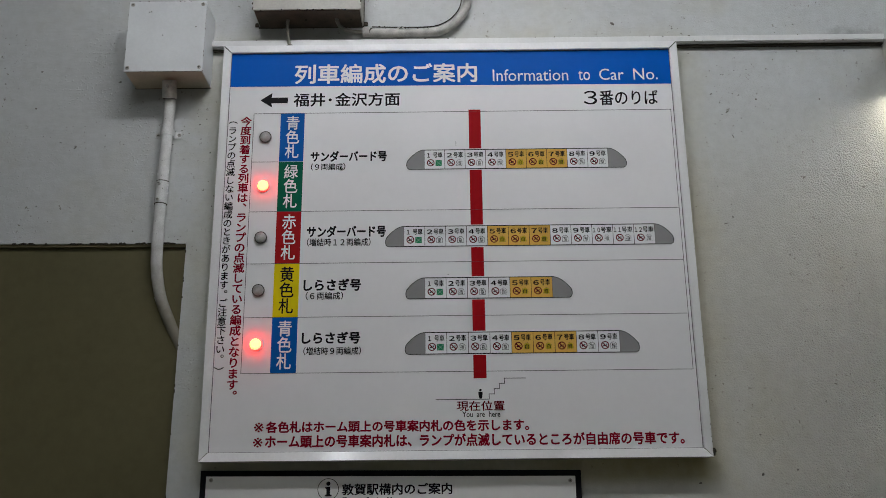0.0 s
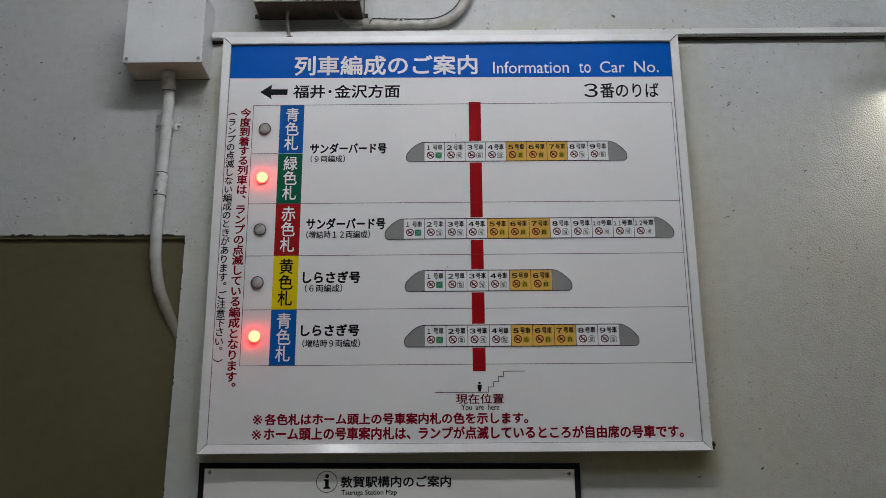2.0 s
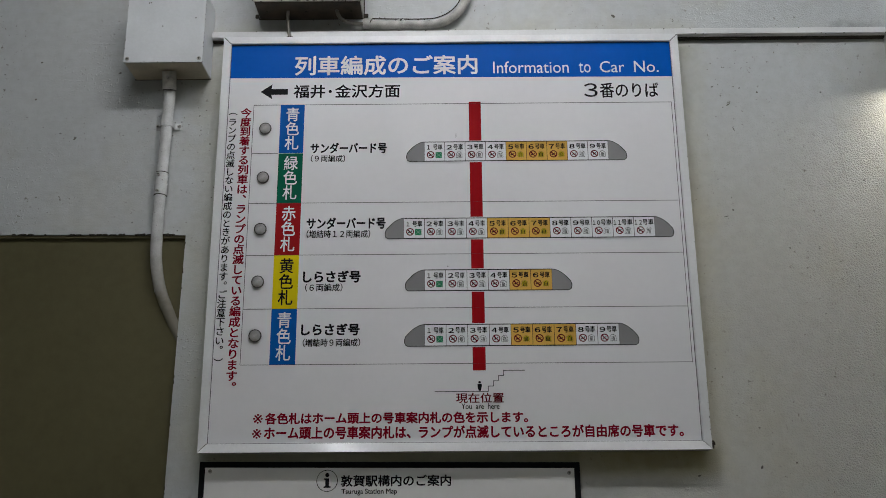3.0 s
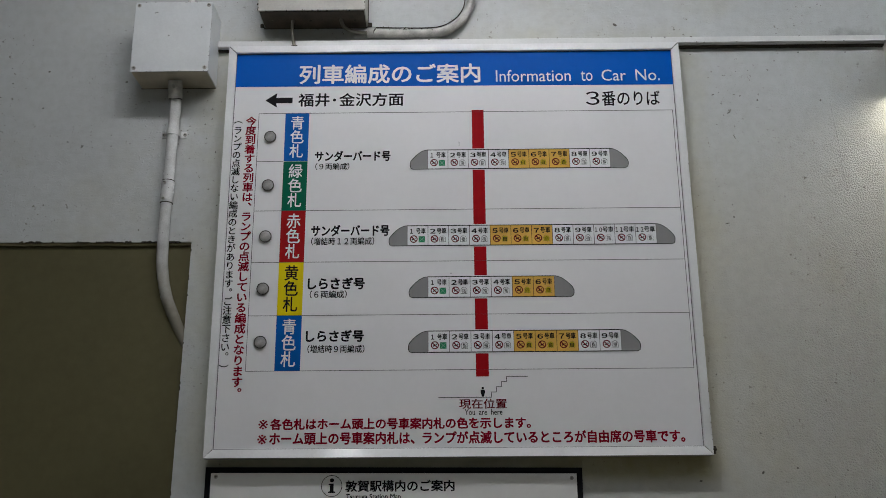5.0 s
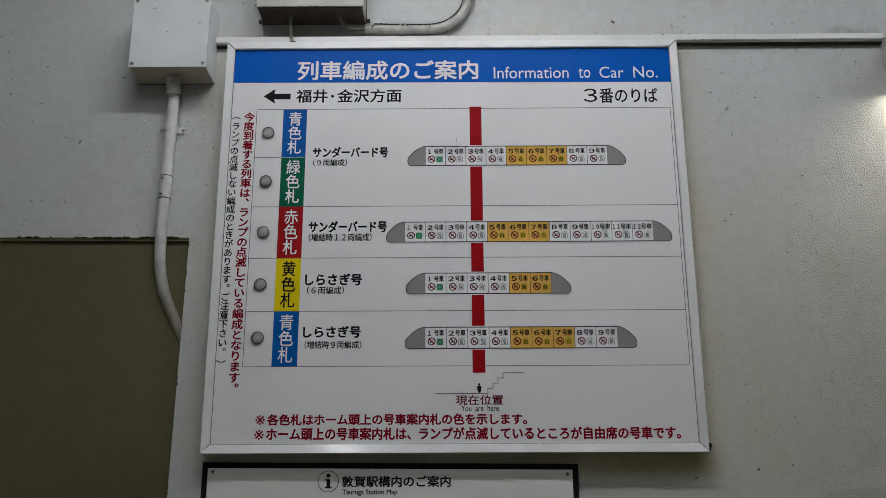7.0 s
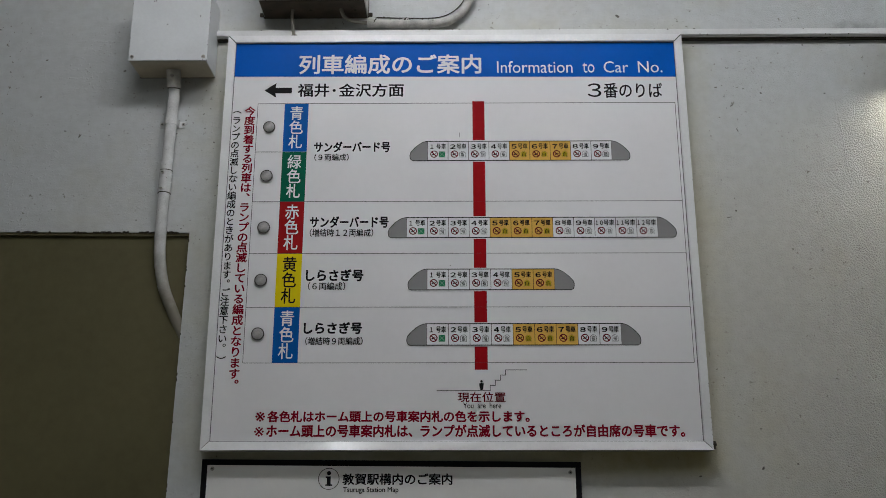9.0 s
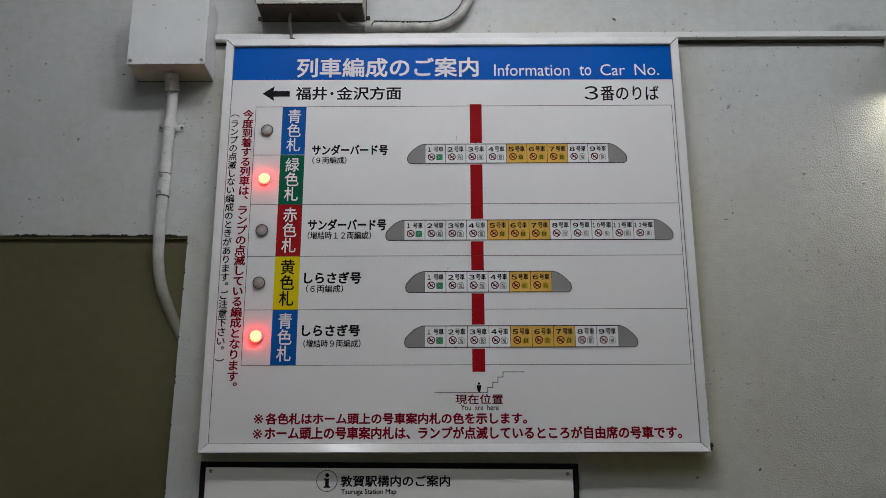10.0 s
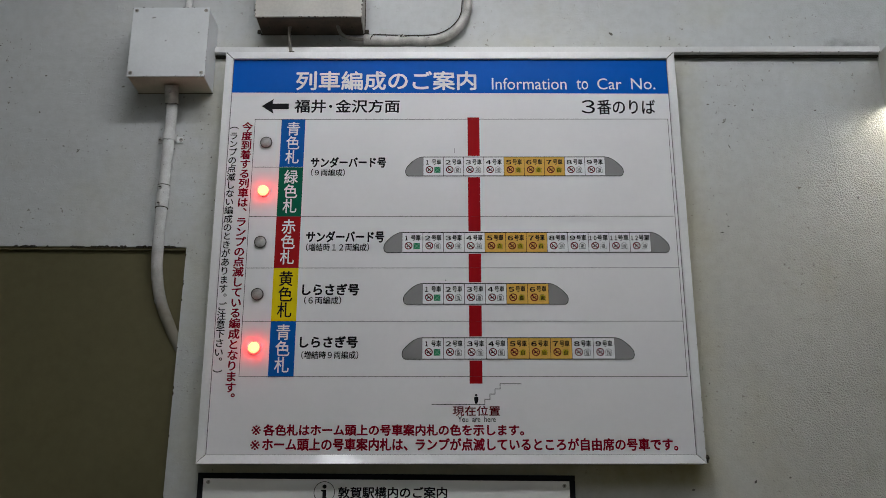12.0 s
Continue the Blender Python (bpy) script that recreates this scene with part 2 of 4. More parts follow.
# the bend's shade inside the recess is put into its colour
shade_below(BENDPAINT, 2.12, 2.30, (0.24, 0.225, 0.18))
DARKBROWN = material("dark_brown_underside", (0.085, 0.068, 0.048), 0.8, vary=0.5, scale=25)
TRUNKING = material("trunking_paint", (0.70, 0.71, 0.71), 0.35, vary=0.12, scale=10)
PIT = material("chipped_plaster", (0.15, 0.14, 0.125), 0.9, vary=0.4, scale=60)
# dark brown for dirt and chips, and for painted shade below the trunking
GRIMESHADE = material("grime_and_shade", (0.05, 0.042, 0.03), 0.9, vary=0.4, scale=30)
STEEL = material("screw_steel", (0.42, 0.41, 0.38), 0.4, metal=0.8, vary=0.3, scale=80)
BEZEL = material("black_bezel", (0.035, 0.033, 0.03), 0.35, vary=0.2)
LENS = material("frosted_lens", (0.36, 0.355, 0.35), 0.22, vary=0.45, scale=55, coat=0.5)
LIT = material("lit_red_lens", (0.5, 0.05, 0.03), 0.3, emit=(1.0, 0.003, 0.002), power=105.0)
CORE = material("lit_lens_core", (0.5, 0.2, 0.1), 0.3, emit=(1.0, 0.42, 0.17), power=2.8)
TUBE = material("fluorescent_diffuser", (0.8, 0.8, 0.8), 0.4, emit=(0.985, 0.977, 1.0), power=23.8)
DIMTUBE = material("aged_fluorescent_diffuser", (0.8, 0.8, 0.8), 0.4, emit=(0.94, 0.975, 1.0), power=14.0)
FAINTTUBE = material("worn_fluorescent_diffuser", (0.8, 0.8, 0.8), 0.4, emit=(0.94, 0.975, 1.0), power=11.5)
WARMTUBE = material("wall_light_diffuser", (0.8, 0.8, 0.75), 0.4, emit=(1.0, 0.93, 0.77), power=46.0)
HOUSING = material("lamp_housing_paint", (0.45, 0.45, 0.42), 0.4, vary=0.12, scale=9)


# ---------------------------------------------------------------- mesh helpers
def add_box(bm, x0, x1, y0, y1, z0, z1, bevel=0.0):
    vs = [bm.verts.new(p) for p in ((x0, y0, z0), (x1, y0, z0), (x1, y1, z0), (x0, y1, z0),
                                    (x0, y0, z1), (x1, y0, z1), (x1, y1, z1), (x0, y1, z1))]
    fs = [bm.faces.new([vs[i] for i in f]) for f in ((3, 2, 1, 0), (4, 5, 6, 7), (0, 1, 5, 4), (1, 2, 6, 5), (2, 3, 7, 6), (3, 0, 4, 7))]
    if bevel:
        edges = list({e for f in fs for e in f.edges})
        bmesh.ops.bevel(bm, geom=edges, offset=bevel, segments=2, affect="EDGES", profile=0.6)
    return bm


def box(x0, x1, y0, y1, z0, z1, bevel=0.0):
    return add_box(bmesh.new(), x0, x1, y0, y1, z0, z1, bevel)


def add_prism(bm, outline, y0, y1):
    """A plate: an outline of (x, z), counter-clockwise as seen from the front, between the depths y0 (front) and y1."""
    a = [bm.verts.new((x, y0, z)) for x, z in outline]
    b = [bm.verts.new((x, y1, z)) for x, z in outline]
    bm.faces.new(a)
    bm.faces.new(b[::-1])
    n = len(a)
    for i in range(n):
        j = (i + 1) % n
        bm.faces.new((a[j], a[i], b[i], b[j]))
    return bm


def prism(outline, y0, y1):
    return add_prism(bmesh.new(), outline, y0, y1)


def add_ring(bm, x, z, r0, r1, y0, y1, n=28):
    """A flat ring round (x, z)."""
    loops = []
    for r, y in ((r0, y0), (r1, y0), (r1, y1), (r0, y1)):
        loops.append([bm.verts.new((x + r * math.cos(2 * math.pi * i / n), y, z + r * math.sin(2 * math.pi * i / n))) for i in range(n)])
    for k in range(4):
        a, b = loops[k], loops[(k + 1) % 4]
        for i in range(n):
            j = (i + 1) % n
            bm.faces.new((a[i], b[i], b[j], a[j]))
    return bm


def disc(x, z, r, n=28):
    return [(x + r * math.cos(2 * math.pi * i / n), z + r * math.sin(2 * math.pi * i / n)) for i in range(n)]


def tube(points, radius, sides=16, smooth=6):
    """A round pipe along a rounded line through the points."""
    pts = [Vector(p) for p in points]
    path = []
    for i in range(len(pts) - 1):
        p0, p1, p2, p3 = pts[max(i - 1, 0)], pts[i], pts[i + 1], pts[min(i + 2, len(pts) - 1)]
        for s in range(smooth):
            t = s / smooth
            path.append(0.5 * ((2 * p1) + (p2 - p0) * t + (2 * p0 - 5 * p1 + 4 * p2 - p3) * t * t + (3 * p1 - p0 - 3 * p2 + p3) * t ** 3))
    path.append(pts[-1])
    bm = bmesh.new()
    rings, side = [], None
    for i, p in enumerate(path):
        d = (path[min(i + 1, len(path) - 1)] - path[max(i - 1, 0)]).normalized()
        if side is None:
            side = d.orthogonal().normalized()
        side = (side - d * side.dot(d)).normalized()
        up = d.cross(side)
        rings.append([bm.verts.new(p + radius * (math.cos(a) * side + math.sin(a) * up)) for a in [2 * math.pi * k / sides for k in range(sides)]])
    for a, b in zip(rings, rings[1:]):
        for k in range(sides):
            j = (k + 1) % sides
            bm.faces.new((a[k], a[j], b[j], b[k]))
    bm.faces.new(rings[0][::-1])
    bm.faces.new(rings[-1])
    return bm


def mesh_of(name, bm, mat, smooth=False):
    bmesh.ops.recalc_face_normals(bm, faces=bm.faces)
    me = bpy.data.meshes.new(name)
    bm.to_mesh(me)
    bm.free()
    me.materials.append(mat)
    if smooth:
        me.shade_smooth()
        me.set_sharp_from_angle(angle=radians(40))
    return me


def part(name, bm, mat, parent, label="", smooth=False):
    ob = new(name, mesh_of(name, bm, mat, smooth))
    ob.parent = parent
    return tagged(ob, label)


def thing(name, label, category, group="", kind="", at=(0, 0, 0)):
    ob = new(name)
    ob.location = at
    ob.empty_display_size = 0.05
    return tagged(ob, label, category, group, kind)


def structure(name, bm, mat, label, category):
    return tagged(new(name, mesh_of(name, bm, mat)), label, category, kind="structure")


def glyphs(body, bold):
    """The outline of a line of writing, as a flat mesh in x and y."""
    cu = bpy.data.curves.new("lettering", "FONT")
    cu.body, cu.resolution_u, cu.fill_mode = body, 3, "FRONT"
    ob = bpy.data.objects.new("lettering", cu)
    scene.collection.objects.link(ob)
    dg = bpy.context.evaluated_depsgraph_get()
    me = bpy.data.meshes.new_from_object(ob.evaluated_get(dg))
    bpy.data.objects.remove(ob)
    bpy.data.curves.remove(cu)
    xy = np.array([v.co[:2] for v in me.vertices])
    faces = [tuple(p.vertices) for p in me.polygons]
    bpy.data.meshes.remove(me)
    # heavier strokes: the outline again, moved a little each way
    turns = [(0, 0)] + ([(bold * math.cos(a), bold * math.sin(a)) for a in [math.pi / 4 * k for k in range(8)]] if bold else [])
    n = len(xy)
    out = np.concatenate([np.column_stack([xy + d, np.full(n, 0.00004 * i)]) for i, d in enumerate(turns)])
    return out, [tuple(k + n * i for k in f) for i in range(len(turns)) for f in faces]


def flat_mesh(name, points, faces, mat):
    me = bpy.data.meshes.new(name)
    me.from_pydata([tuple(float(c) for c in p) for p in points], [], faces)
    me.materials.append(mat)
    return me


def lettering(name, body, x0, x1, z0, z1, y, mat, parent, bold=0.0, label=""):
    """A horizontal line of writing that fills x0..x1, z0..z1."""
    xy, faces = glyphs(body, bold)
    lift, xy = xy[:, 2], xy[:, :2]
    lo, hi = xy.min(0), xy.max(0)
    xz = (xy - lo) / (hi - lo) * [x1 - x0, z1 - z0] + [x0, z0]
    ob = new(name, flat_mesh(name, [(x, y - d, z) for (x, z), d in zip(xz, lift)], faces, mat))
    ob.parent = parent
    return tagged(ob, label)


def column(name, body, x, z0, z1, wide, y, mat, parent, bold=0.0, lean=0.0, label=""):
    """A vertical column of characters from z1 down to z0; its centre line stands at x and moves by lean towards the foot."""
    ref = glyphs("国", 0)[0][:, :2]
    mid = (ref.min(0) + ref.max(0)) / 2
    em = (ref.max(0) - ref.min(0)).max()
    pitch = (z1 - z0) / len(body)
    sx, sz = wide / em, pitch * 0.90 / em
    pts, faces = [], []
    for i, ch in enumerate(body):
        xy, fs = glyphs(ch, bold)
        lift, xy = xy[:, 2], xy[:, :2] - mid
        if ch in "（）":
            xy = np.stack([xy[:, 1], -xy[:, 0]], 1)
            xy -= [(xy[:, 0].min() + xy[:, 0].max()) / 2, (xy[:, 1].min() + xy[:, 1].max()) / 2]
        elif ch in "、。":
            xy = xy + [0.55, 0.55]
        cz = z1 - (i + 0.5) * pitch
        cx = x + lean * (z1 - cz) / (z1 - z0)
        base = len(pts)
        pts += [(cx + a * sx, y - d, cz + b * sz) for (a, b), d in zip(xy, lift)]
        faces += [tuple(base + k for k in f) for f in fs]
    ob = new(name, flat_mesh(name, pts, faces, mat))
    ob.parent = parent
    return tagged(ob, label)


def screw(parent, x, y, z, r=0.004, mat=None):
    bm = bmesh.new()
    add_prism(bm, disc(x, z, r, 14), y - 0.0022, y)
    add_prism(bm, disc(x, z, r * 1.5, 14), y - 0.0006, y + 0.0002)
    ob = part("screw", bm, mat or STEEL, parent)
    bm = bmesh.new()
    add_box(bm, x - r * 0.75, x + r * 0.75, y - 0.0026, y - 0.0021, z - r * 0.14, z + r * 0.14)
    add_box(bm, x - r * 0.14, x + r * 0.14, y - 0.0026, y - 0.0021, z - r * 0.75, z + r * 0.75)
    part("slot", bm, GAP, ob)
    return ob


# ---------------------------------------------------------------- the place
JAMB_TOP, JAMB_FOOT, LINTEL = -0.076, -0.100, 2.312
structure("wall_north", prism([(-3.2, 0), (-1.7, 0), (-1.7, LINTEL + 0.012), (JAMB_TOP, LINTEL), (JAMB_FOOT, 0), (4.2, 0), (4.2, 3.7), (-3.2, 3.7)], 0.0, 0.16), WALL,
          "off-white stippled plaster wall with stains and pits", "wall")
structure("recess_wall", prism([(-1.695, 0), (JAMB_FOOT - 0.002, 0), (JAMB_TOP - 0.002, 2.308), (-1.695, 2.32)], 0.011, 0.15), OLIVE, "dull olive-painted panel set back in the opening", "wall")
structure("trim", prism([(-1.69, LINTEL + 0.003), (JAMB_TOP - 0.002, LINTEL - 0.0075), (JAMB_TOP - 0.001, LINTEL - 0.0005), (-1.69, LINTEL + 0.0105)], 0.003, 0.0108), OLIVE, "olive painted edge under the lintel", "trim")
structure("trim", tube([(1.603, 0.0005, 2.68), (1.606, 0.0005, 2.63), (1.611, 0.0005, 2.57), (1.612, 0.0005, 2.50), (1.619, 0.0005, 2.44)], 0.0018, 8), WALL, "raised crack in the plaster", "crack")
structure("trim", prism([(0.94, 1.6895), (1.30, 1.6862), (1.482, 1.6832), (1.482, 1.6850), (1.30, 1.6880), (0.94, 1.6910)], -0.0012, 0.002), WALL, "thin horizontal plaster joint", "joint")
structure("trim", prism([(1.497, 1.40), (4.1, 1.40), (4.1, 1.690), (1.70, 1.6915), (1.56, 1.6925), (1.503, 1.6955), (1.494, 1.675)], -0.0009, 0.002), WALL, "smooth plaster patch with a raised upper edge", "plaster patch")
structure("trim", prism([(1.515, 1.6765), (1.66, 1.6740), (4.1, 1.6725), (4.1, 1.6745), (1.66, 1.6757), (1.515, 1.6775)], -0.0018, -0.0006), WALL, "second thin plaster joint", "joint")
bm = bmesh.new()
for _ in range(34):
    cx, w, h = random.uniform(-0.62, -0.085), random.uniform(0.002, 0.012), random.uniform(0.0012, 0.0042)
    cz = LINTEL + 0.012 * (JAMB_TOP - cx) / 1.62
    add_prism(bm, [(cx - w, cz - 0.0006), (cx + w, cz - 0.0006), (cx + w * random.uniform(0.2, 0.7), cz + h), (cx - w * random.uniform(0.1, 0.8), cz + h * random.uniform(0.5, 1))], -0.0008, 0.002)
for _ in range(12):
    cz = random.uniform(1.62, 2.30)
    cx, h, w = JAMB_FOOT + (JAMB_TOP - JAMB_FOOT) * cz / LINTEL, random.uniform(0.002, 0.008), random.uniform(0.0008, 0.0022)
    add_prism(bm, [(cx - 0.0006, cz - h), (cx + w, cz - h * 0.4), (cx + w * 0.8, cz + h * 0.5), (cx - 0.0004, cz + h)], -0.0008, 0.002)
tagged(structure("trim", bm, GRIMESHADE, "dark chips along the opening's painted edge", "paint chips"), kind="stuff")
structure("trim", prism([(0.9800, 1.640), (0.9815, 1.640), (0.9822, 1.668), (0.9800, 1.700), (0.9788, 1.700), (0.9806, 1.668)], -0.0008, 0.002), WALL, "fine upright crack below the board", "crack")
bm = bmesh.new()
for cx, cz, w, h, a in ((-0.385, 2.578, 0.0070, 0.0020, 50), (-0.496, 2.799, 0.0040, 0.0022, 20), (-0.283, 2.766, 0.0050, 0.0028, 10), (-0.500, 2.691, 0.0030, 0.0022, 0),
                        (1.329, 2.660, 0.0060, 0.0022, 35), (1.409, 2.695, 0.0034, 0.0024, -20), (1.292, 2.712, 0.0050, 0.0016, 15), (1.316, 2.367, 0.0030, 0.0020, 0),
                        (1.577, 2.694, 0.0032, 0.0022, 0), (1.042, 2.925, 0.0070, 0.0040, -40), (1.325, 1.727, 0.0050, 0.0032, 60), (1.408, 1.736, 0.0030, 0.0026, 0),
                        (1.176, 1.708, 0.0050, 0.0026, 10), (1.298, 2.350, 0.0080, 0.0010, 12), (1.338, 2.590, 0.0070, 0.0009, -65), (-0.045, 2.655, 0.0022, 0.0016, 0),
                        (-0.062, 2.640, 0.0028, 0.0016, 40), (-0.030, 2.560, 0.0020, 0.0028, 0)):
    c, q = math.cos(radians(a)), math.sin(radians(a))
    rim = [(w * random.uniform(0.6, 1.1) * math.cos(k * math.pi / 4), h * random.uniform(0.6, 1.1) * math.sin(k * math.pi / 4)) for k in range(8)]
    add_prism(bm, [(cx + c * u - q * v, cz + q * u + c * v) for u, v in rim], -0.0007, 0.002)
tagged(structure("trim", bm, PIT, "dark chips and pits in the wall's paint", "paint chips"), kind="stuff")
structure("floor", box(-3.2, 4.2, -6.0, 0.3, -0.12, 0), CONCRETE, "unseen concrete platform floor, tan for warm bounced light", "floor")
structure("ceiling", box(-3.2, 4.2, -6.0, 0.3, 3.704, 3.84), CEILING, "pale painted ceiling", "ceiling")
structure("bounce_wall_south", box(-3.2, 4.2, -6.2, -6.004, 0, 3.7), FARWALL, "unseen blue-grey wall added to cool the bounced light", "wall")
structure("wall_west", box(-3.4, -3.204, -6.2, 0.3, 0, 3.7), WALL, "off-white plaster wall", "wall")
structure("wall_east", box(4.204, 4.4, -6.2, 0.3, 0, 3.7), WALL, "off-white plaster wall", "wall")


def ceiling_light(x, y, rx, ry, glow):
    """A batten light; rx and ry are half its length and width along x and y."""
    t = thing("ceiling_light", "white fluorescent batten light on the ceiling", "ceiling light", "ceiling lights")
    part("housing", box(x - rx, x + rx, y - ry, y + ry, 3.62, 3.703, 0.006), BOXPAINT, t)
    part("diffuser", box(x - rx + 0.015, x + rx - 0.015, y - ry + 0.015, y + ry - 0.015, 3.565, 3.619, 0.012), glow, t, "glowing white diffuser")
    return t


ceiling_light(0.58, -1.12, 0.65, 0.08, TUBE)
ceiling_light(0.0, -2.35, 0.08, 0.65, DIMTUBE)
ceiling_light(2.45, -1.12, 0.65, 0.08, FAINTTUBE)


def wall_light(x0, x1, z0, z1, depth):
    """A box lamp on the wall that shines down."""
    t = thing("wall_light", "grey metal wall light shining warm light downwards", "wall light")
    bm = bmesh.new()
    add_box(bm, x0, x0 + 0.004, -depth, -0.001, z0, z1)
    add_box(bm, x1 - 0.004, x1, -depth, -0.001, z0, z1)
    add_box(bm, x0 + 0.004, x1 - 0.004, -depth, -depth + 0.004, z0, z1)
    add_box(bm, x0 + 0.004, x1 - 0.004, -depth + 0.004, -0.001, z1 - 0.004, z1)
    part("housing", bm, HOUSING, t)
    part("lamp_tube", tube([(x0 + 0.02, -depth * 0.5, z0 + 0.026), (x1 - 0.03, -depth * 0.5, z0 + 0.026)], 0.013), WARMTUBE, t, "glowing warm white tube", True)


wall_light(1.764, 2.38, 2.705, 2.857, 0.13)


# ---------------------------------------------------------------- the information board
X0, X1, Z0, Z1, FACE, FRONT = 0.0, 1.2, 1.7652, 2.8465, -0.037, -0.045
INK = FACE - 0.0004


def info_board():
    t = thing("information_board", "white enamel station board with blue header, coloured rows and train diagrams", "sign")
    part("panel", box(X0 + 0.004, X1 - 0.004, FACE, FACE + 0.004, Z0 + 0.004, Z1 - 0.004), BOARD, t, "white printed panel")
    part("casing", box(X0 + 0.003, X1 - 0.003, -0.032, -0.001, Z0 + 0.003, Z1 - 0.003), HOUSING, t, "grey metal casing behind the panel")
    w, g = 0.0205, 0.0006
    ends = (((X0, Z0), (X1, Z0), (X1 - w, Z0 + w), (X0 + w, Z0 + w)), ((X1, Z0), (X1, Z1), (X1 - w, Z1 - w), (X1 - w, Z0 + w)),
            ((X1, Z1), (X0, Z1), (X0 + w, Z1 - w), (X1 - w, Z1 - w)), ((X0, Z1), (X0, Z0), (X0 + w, Z0 + w), (X0 + w, Z1 - w)))
    for q in ends:
        cx, cz = sum(p[0] for p in q) / 4, sum(p[1] for p in q) / 4
        long_x = abs(q[0][1] - q[1][1]) < 1e-6
        s = [(x + (g if x < cx else -g) * long_x, z + (g if z < cz else -g) * (not long_x)) for x, z in q]
        bm = prism(s, FRONT, -0.003)
        if long_x and cz < (Z0 + Z1) / 2:
            # the lower rail slopes back towards the panel
            for v in bm.verts:
                if abs(v.co.y - FRONT) < 1e-6:
                    v.co.y = -0.0488 if v.co.z < Z0 + 0.005 else -0.0432
        front = [e for e in bm.edges if all(abs(v.co.y - FRONT) < 1e-6 for v in e.verts)]
        bmesh.ops.bevel(bm, geom=front, offset=0.0013, segments=2, affect="EDGES")
        part("frame_rail", bm, ALUMINIUM, t, "satin aluminium frame rail with mitred ends")
    for x, z, sx, sz in ((X0, Z0, 1, 1), (X1, Z0, -1, 1), (X1, Z1, -1, -1), (X0, Z1, 1, -1)):
        bm = bmesh.new()
        q = [(x + sx * a, z + sz * b) for a, b in ((0.001, 0.001), (0.0025, 0.001), (w, w - 0.0012), (w, w), (w - 0.0012, w), (0.001, 0.0025))]
        add_prism(bm, q if sx * sz > 0 else q[::-1], FRONT + 0.0012, FRONT + 0.004)
        part("mitre_joint", bm, GAP, t, "dark mitre joint")
    # thin shadow gap between rails and panel, laid in as dark strips
    bm = bmesh.new()
    a, b, c, d = X0 + w, X1 - w, Z0 + w, Z1 - w
    for q in ((a, b, c, c + 0.0012), (a, b, d - 0.0012, d), (a, a + 0.0012, c, d), (b - 0.0012, b, c, d)):
        add_box(bm, q[0], q[1], FACE - 0.0006, FACE, q[2], q[3])
    part("seal", bm, LINE, t, "dark strip for the shadow gap along the frame")

    # header
    part("header_band", prism([(a, 2.7300), (b, 2.7255), (b, d), (a, d)], INK, FACE), BLUE, t, "blue header band")
    lettering("title", "列車編成のご案内", 0.1895, 0.670, 2.7355, 2.7925, INK - 0.0004, WHITE, t, 0.022, "white heading")
    for word, x0, x1, z1 in (("Information", 0.711, 0.9095, 2.7695), ("to", 0.936, 0.967, 2.764), ("Car", 0.991, 1.056, 2.768), ("No.", 1.081, 1.145, 2.768)):
        lettering("subtitle", word, x0, x1, 2.7375, z1 + 0.0025, INK - 0.0004, WHITE, t, 0.002, "white heading in English")
    part("arrow", prism([(0.1025, 2.690), (0.134, 2.669), (0.131, 2.6815), (0.174, 2.6815), (0.174, 2.6975), (0.131, 2.6975), (0.133, 2.711)], INK, FACE), BLACK, t, "black arrow")
    lettering("direction", "福井", 0.189, 0.272, 2.6705, 2.709, INK, BLACK, t, 0.018, "black writing")
    part("direction_dot", prism(disc(0.2847, 2.6895, 0.0042, 14), INK, FACE), BLACK, t)
    lettering("direction", "金沢方面", 0.297, 0.467, 2.6705, 2.709, INK, BLACK, t, 0.018, "black writing")
    lettering("platform", "３", 0.946, 0.982, 2.668, 2.707, INK, BLACK, t, 0.006, "black writing")
    lettering("platform", "番のりば", 0.988, 1.141, 2.665, 2.708, INK, BLACK, t, 0.014, "black writing")

    # table lines
    gl, gr = 0.0875, 1.1715
    zs = (2.652, 2.382, 2.2455, 2.109, 1.972)
    lw = 0.0006
    for z in zs:
        part("rule", box(gl, gr, INK, FACE, z - lw, z + lw), LINE, t)
    part("rule", box(gl, 0.156, INK, FACE, 2.517 - lw, 2.517 + lw), LINE, t)
    for x in (gl, gr):
        part("rule", box(x - lw, x + lw, INK, FACE, zs[-1], zs[0]), LINE, t)

    # coloured row labels
    edges = (2.652, 2.517, 2.382, 2.2455, 2.109, 1.972)
    for i, (mat, body, ink) in enumerate(((CELLBLUE, "青色札", WHITE), (GREEN, "緑色札", WHITE), (RED, "赤色札", WHITE), (YELLOW, "黄色札", BLACK), (CELLBLUE, "青色札", WHITE))):
        cell = part("row_label", box(0.1575, 0.2195, INK - 0.0003, FACE, edges[i + 1] + 0.0006, edges[i] - 0.0006), mat, t)
        column("row_name", body, 0.1897, edges[i + 1] + 0.0075, edges[i] - 0.0085, 0.0325, INK - 0.0007, ink, cell, 0.012)

    # vertical notes
    pitch = (2.6435 - 1.906) / 28
    column("red_note", "今度到着する列車は、", 0.0685, 2.6435 - 10 * pitch, 2.6435, 0.0250, INK, CRIMSON, t, 0.027, label="crimson vertical writing")
    column("red_note", "ランプの点滅している編成となります。", 0.0685, 1.906, 2.6435 - 10 * pitch, 0.0250, INK, CRIMSON, t, 0.027, label="crimson vertical writing")
    pitch, done = (2.639 - 1.974) / 29, 0
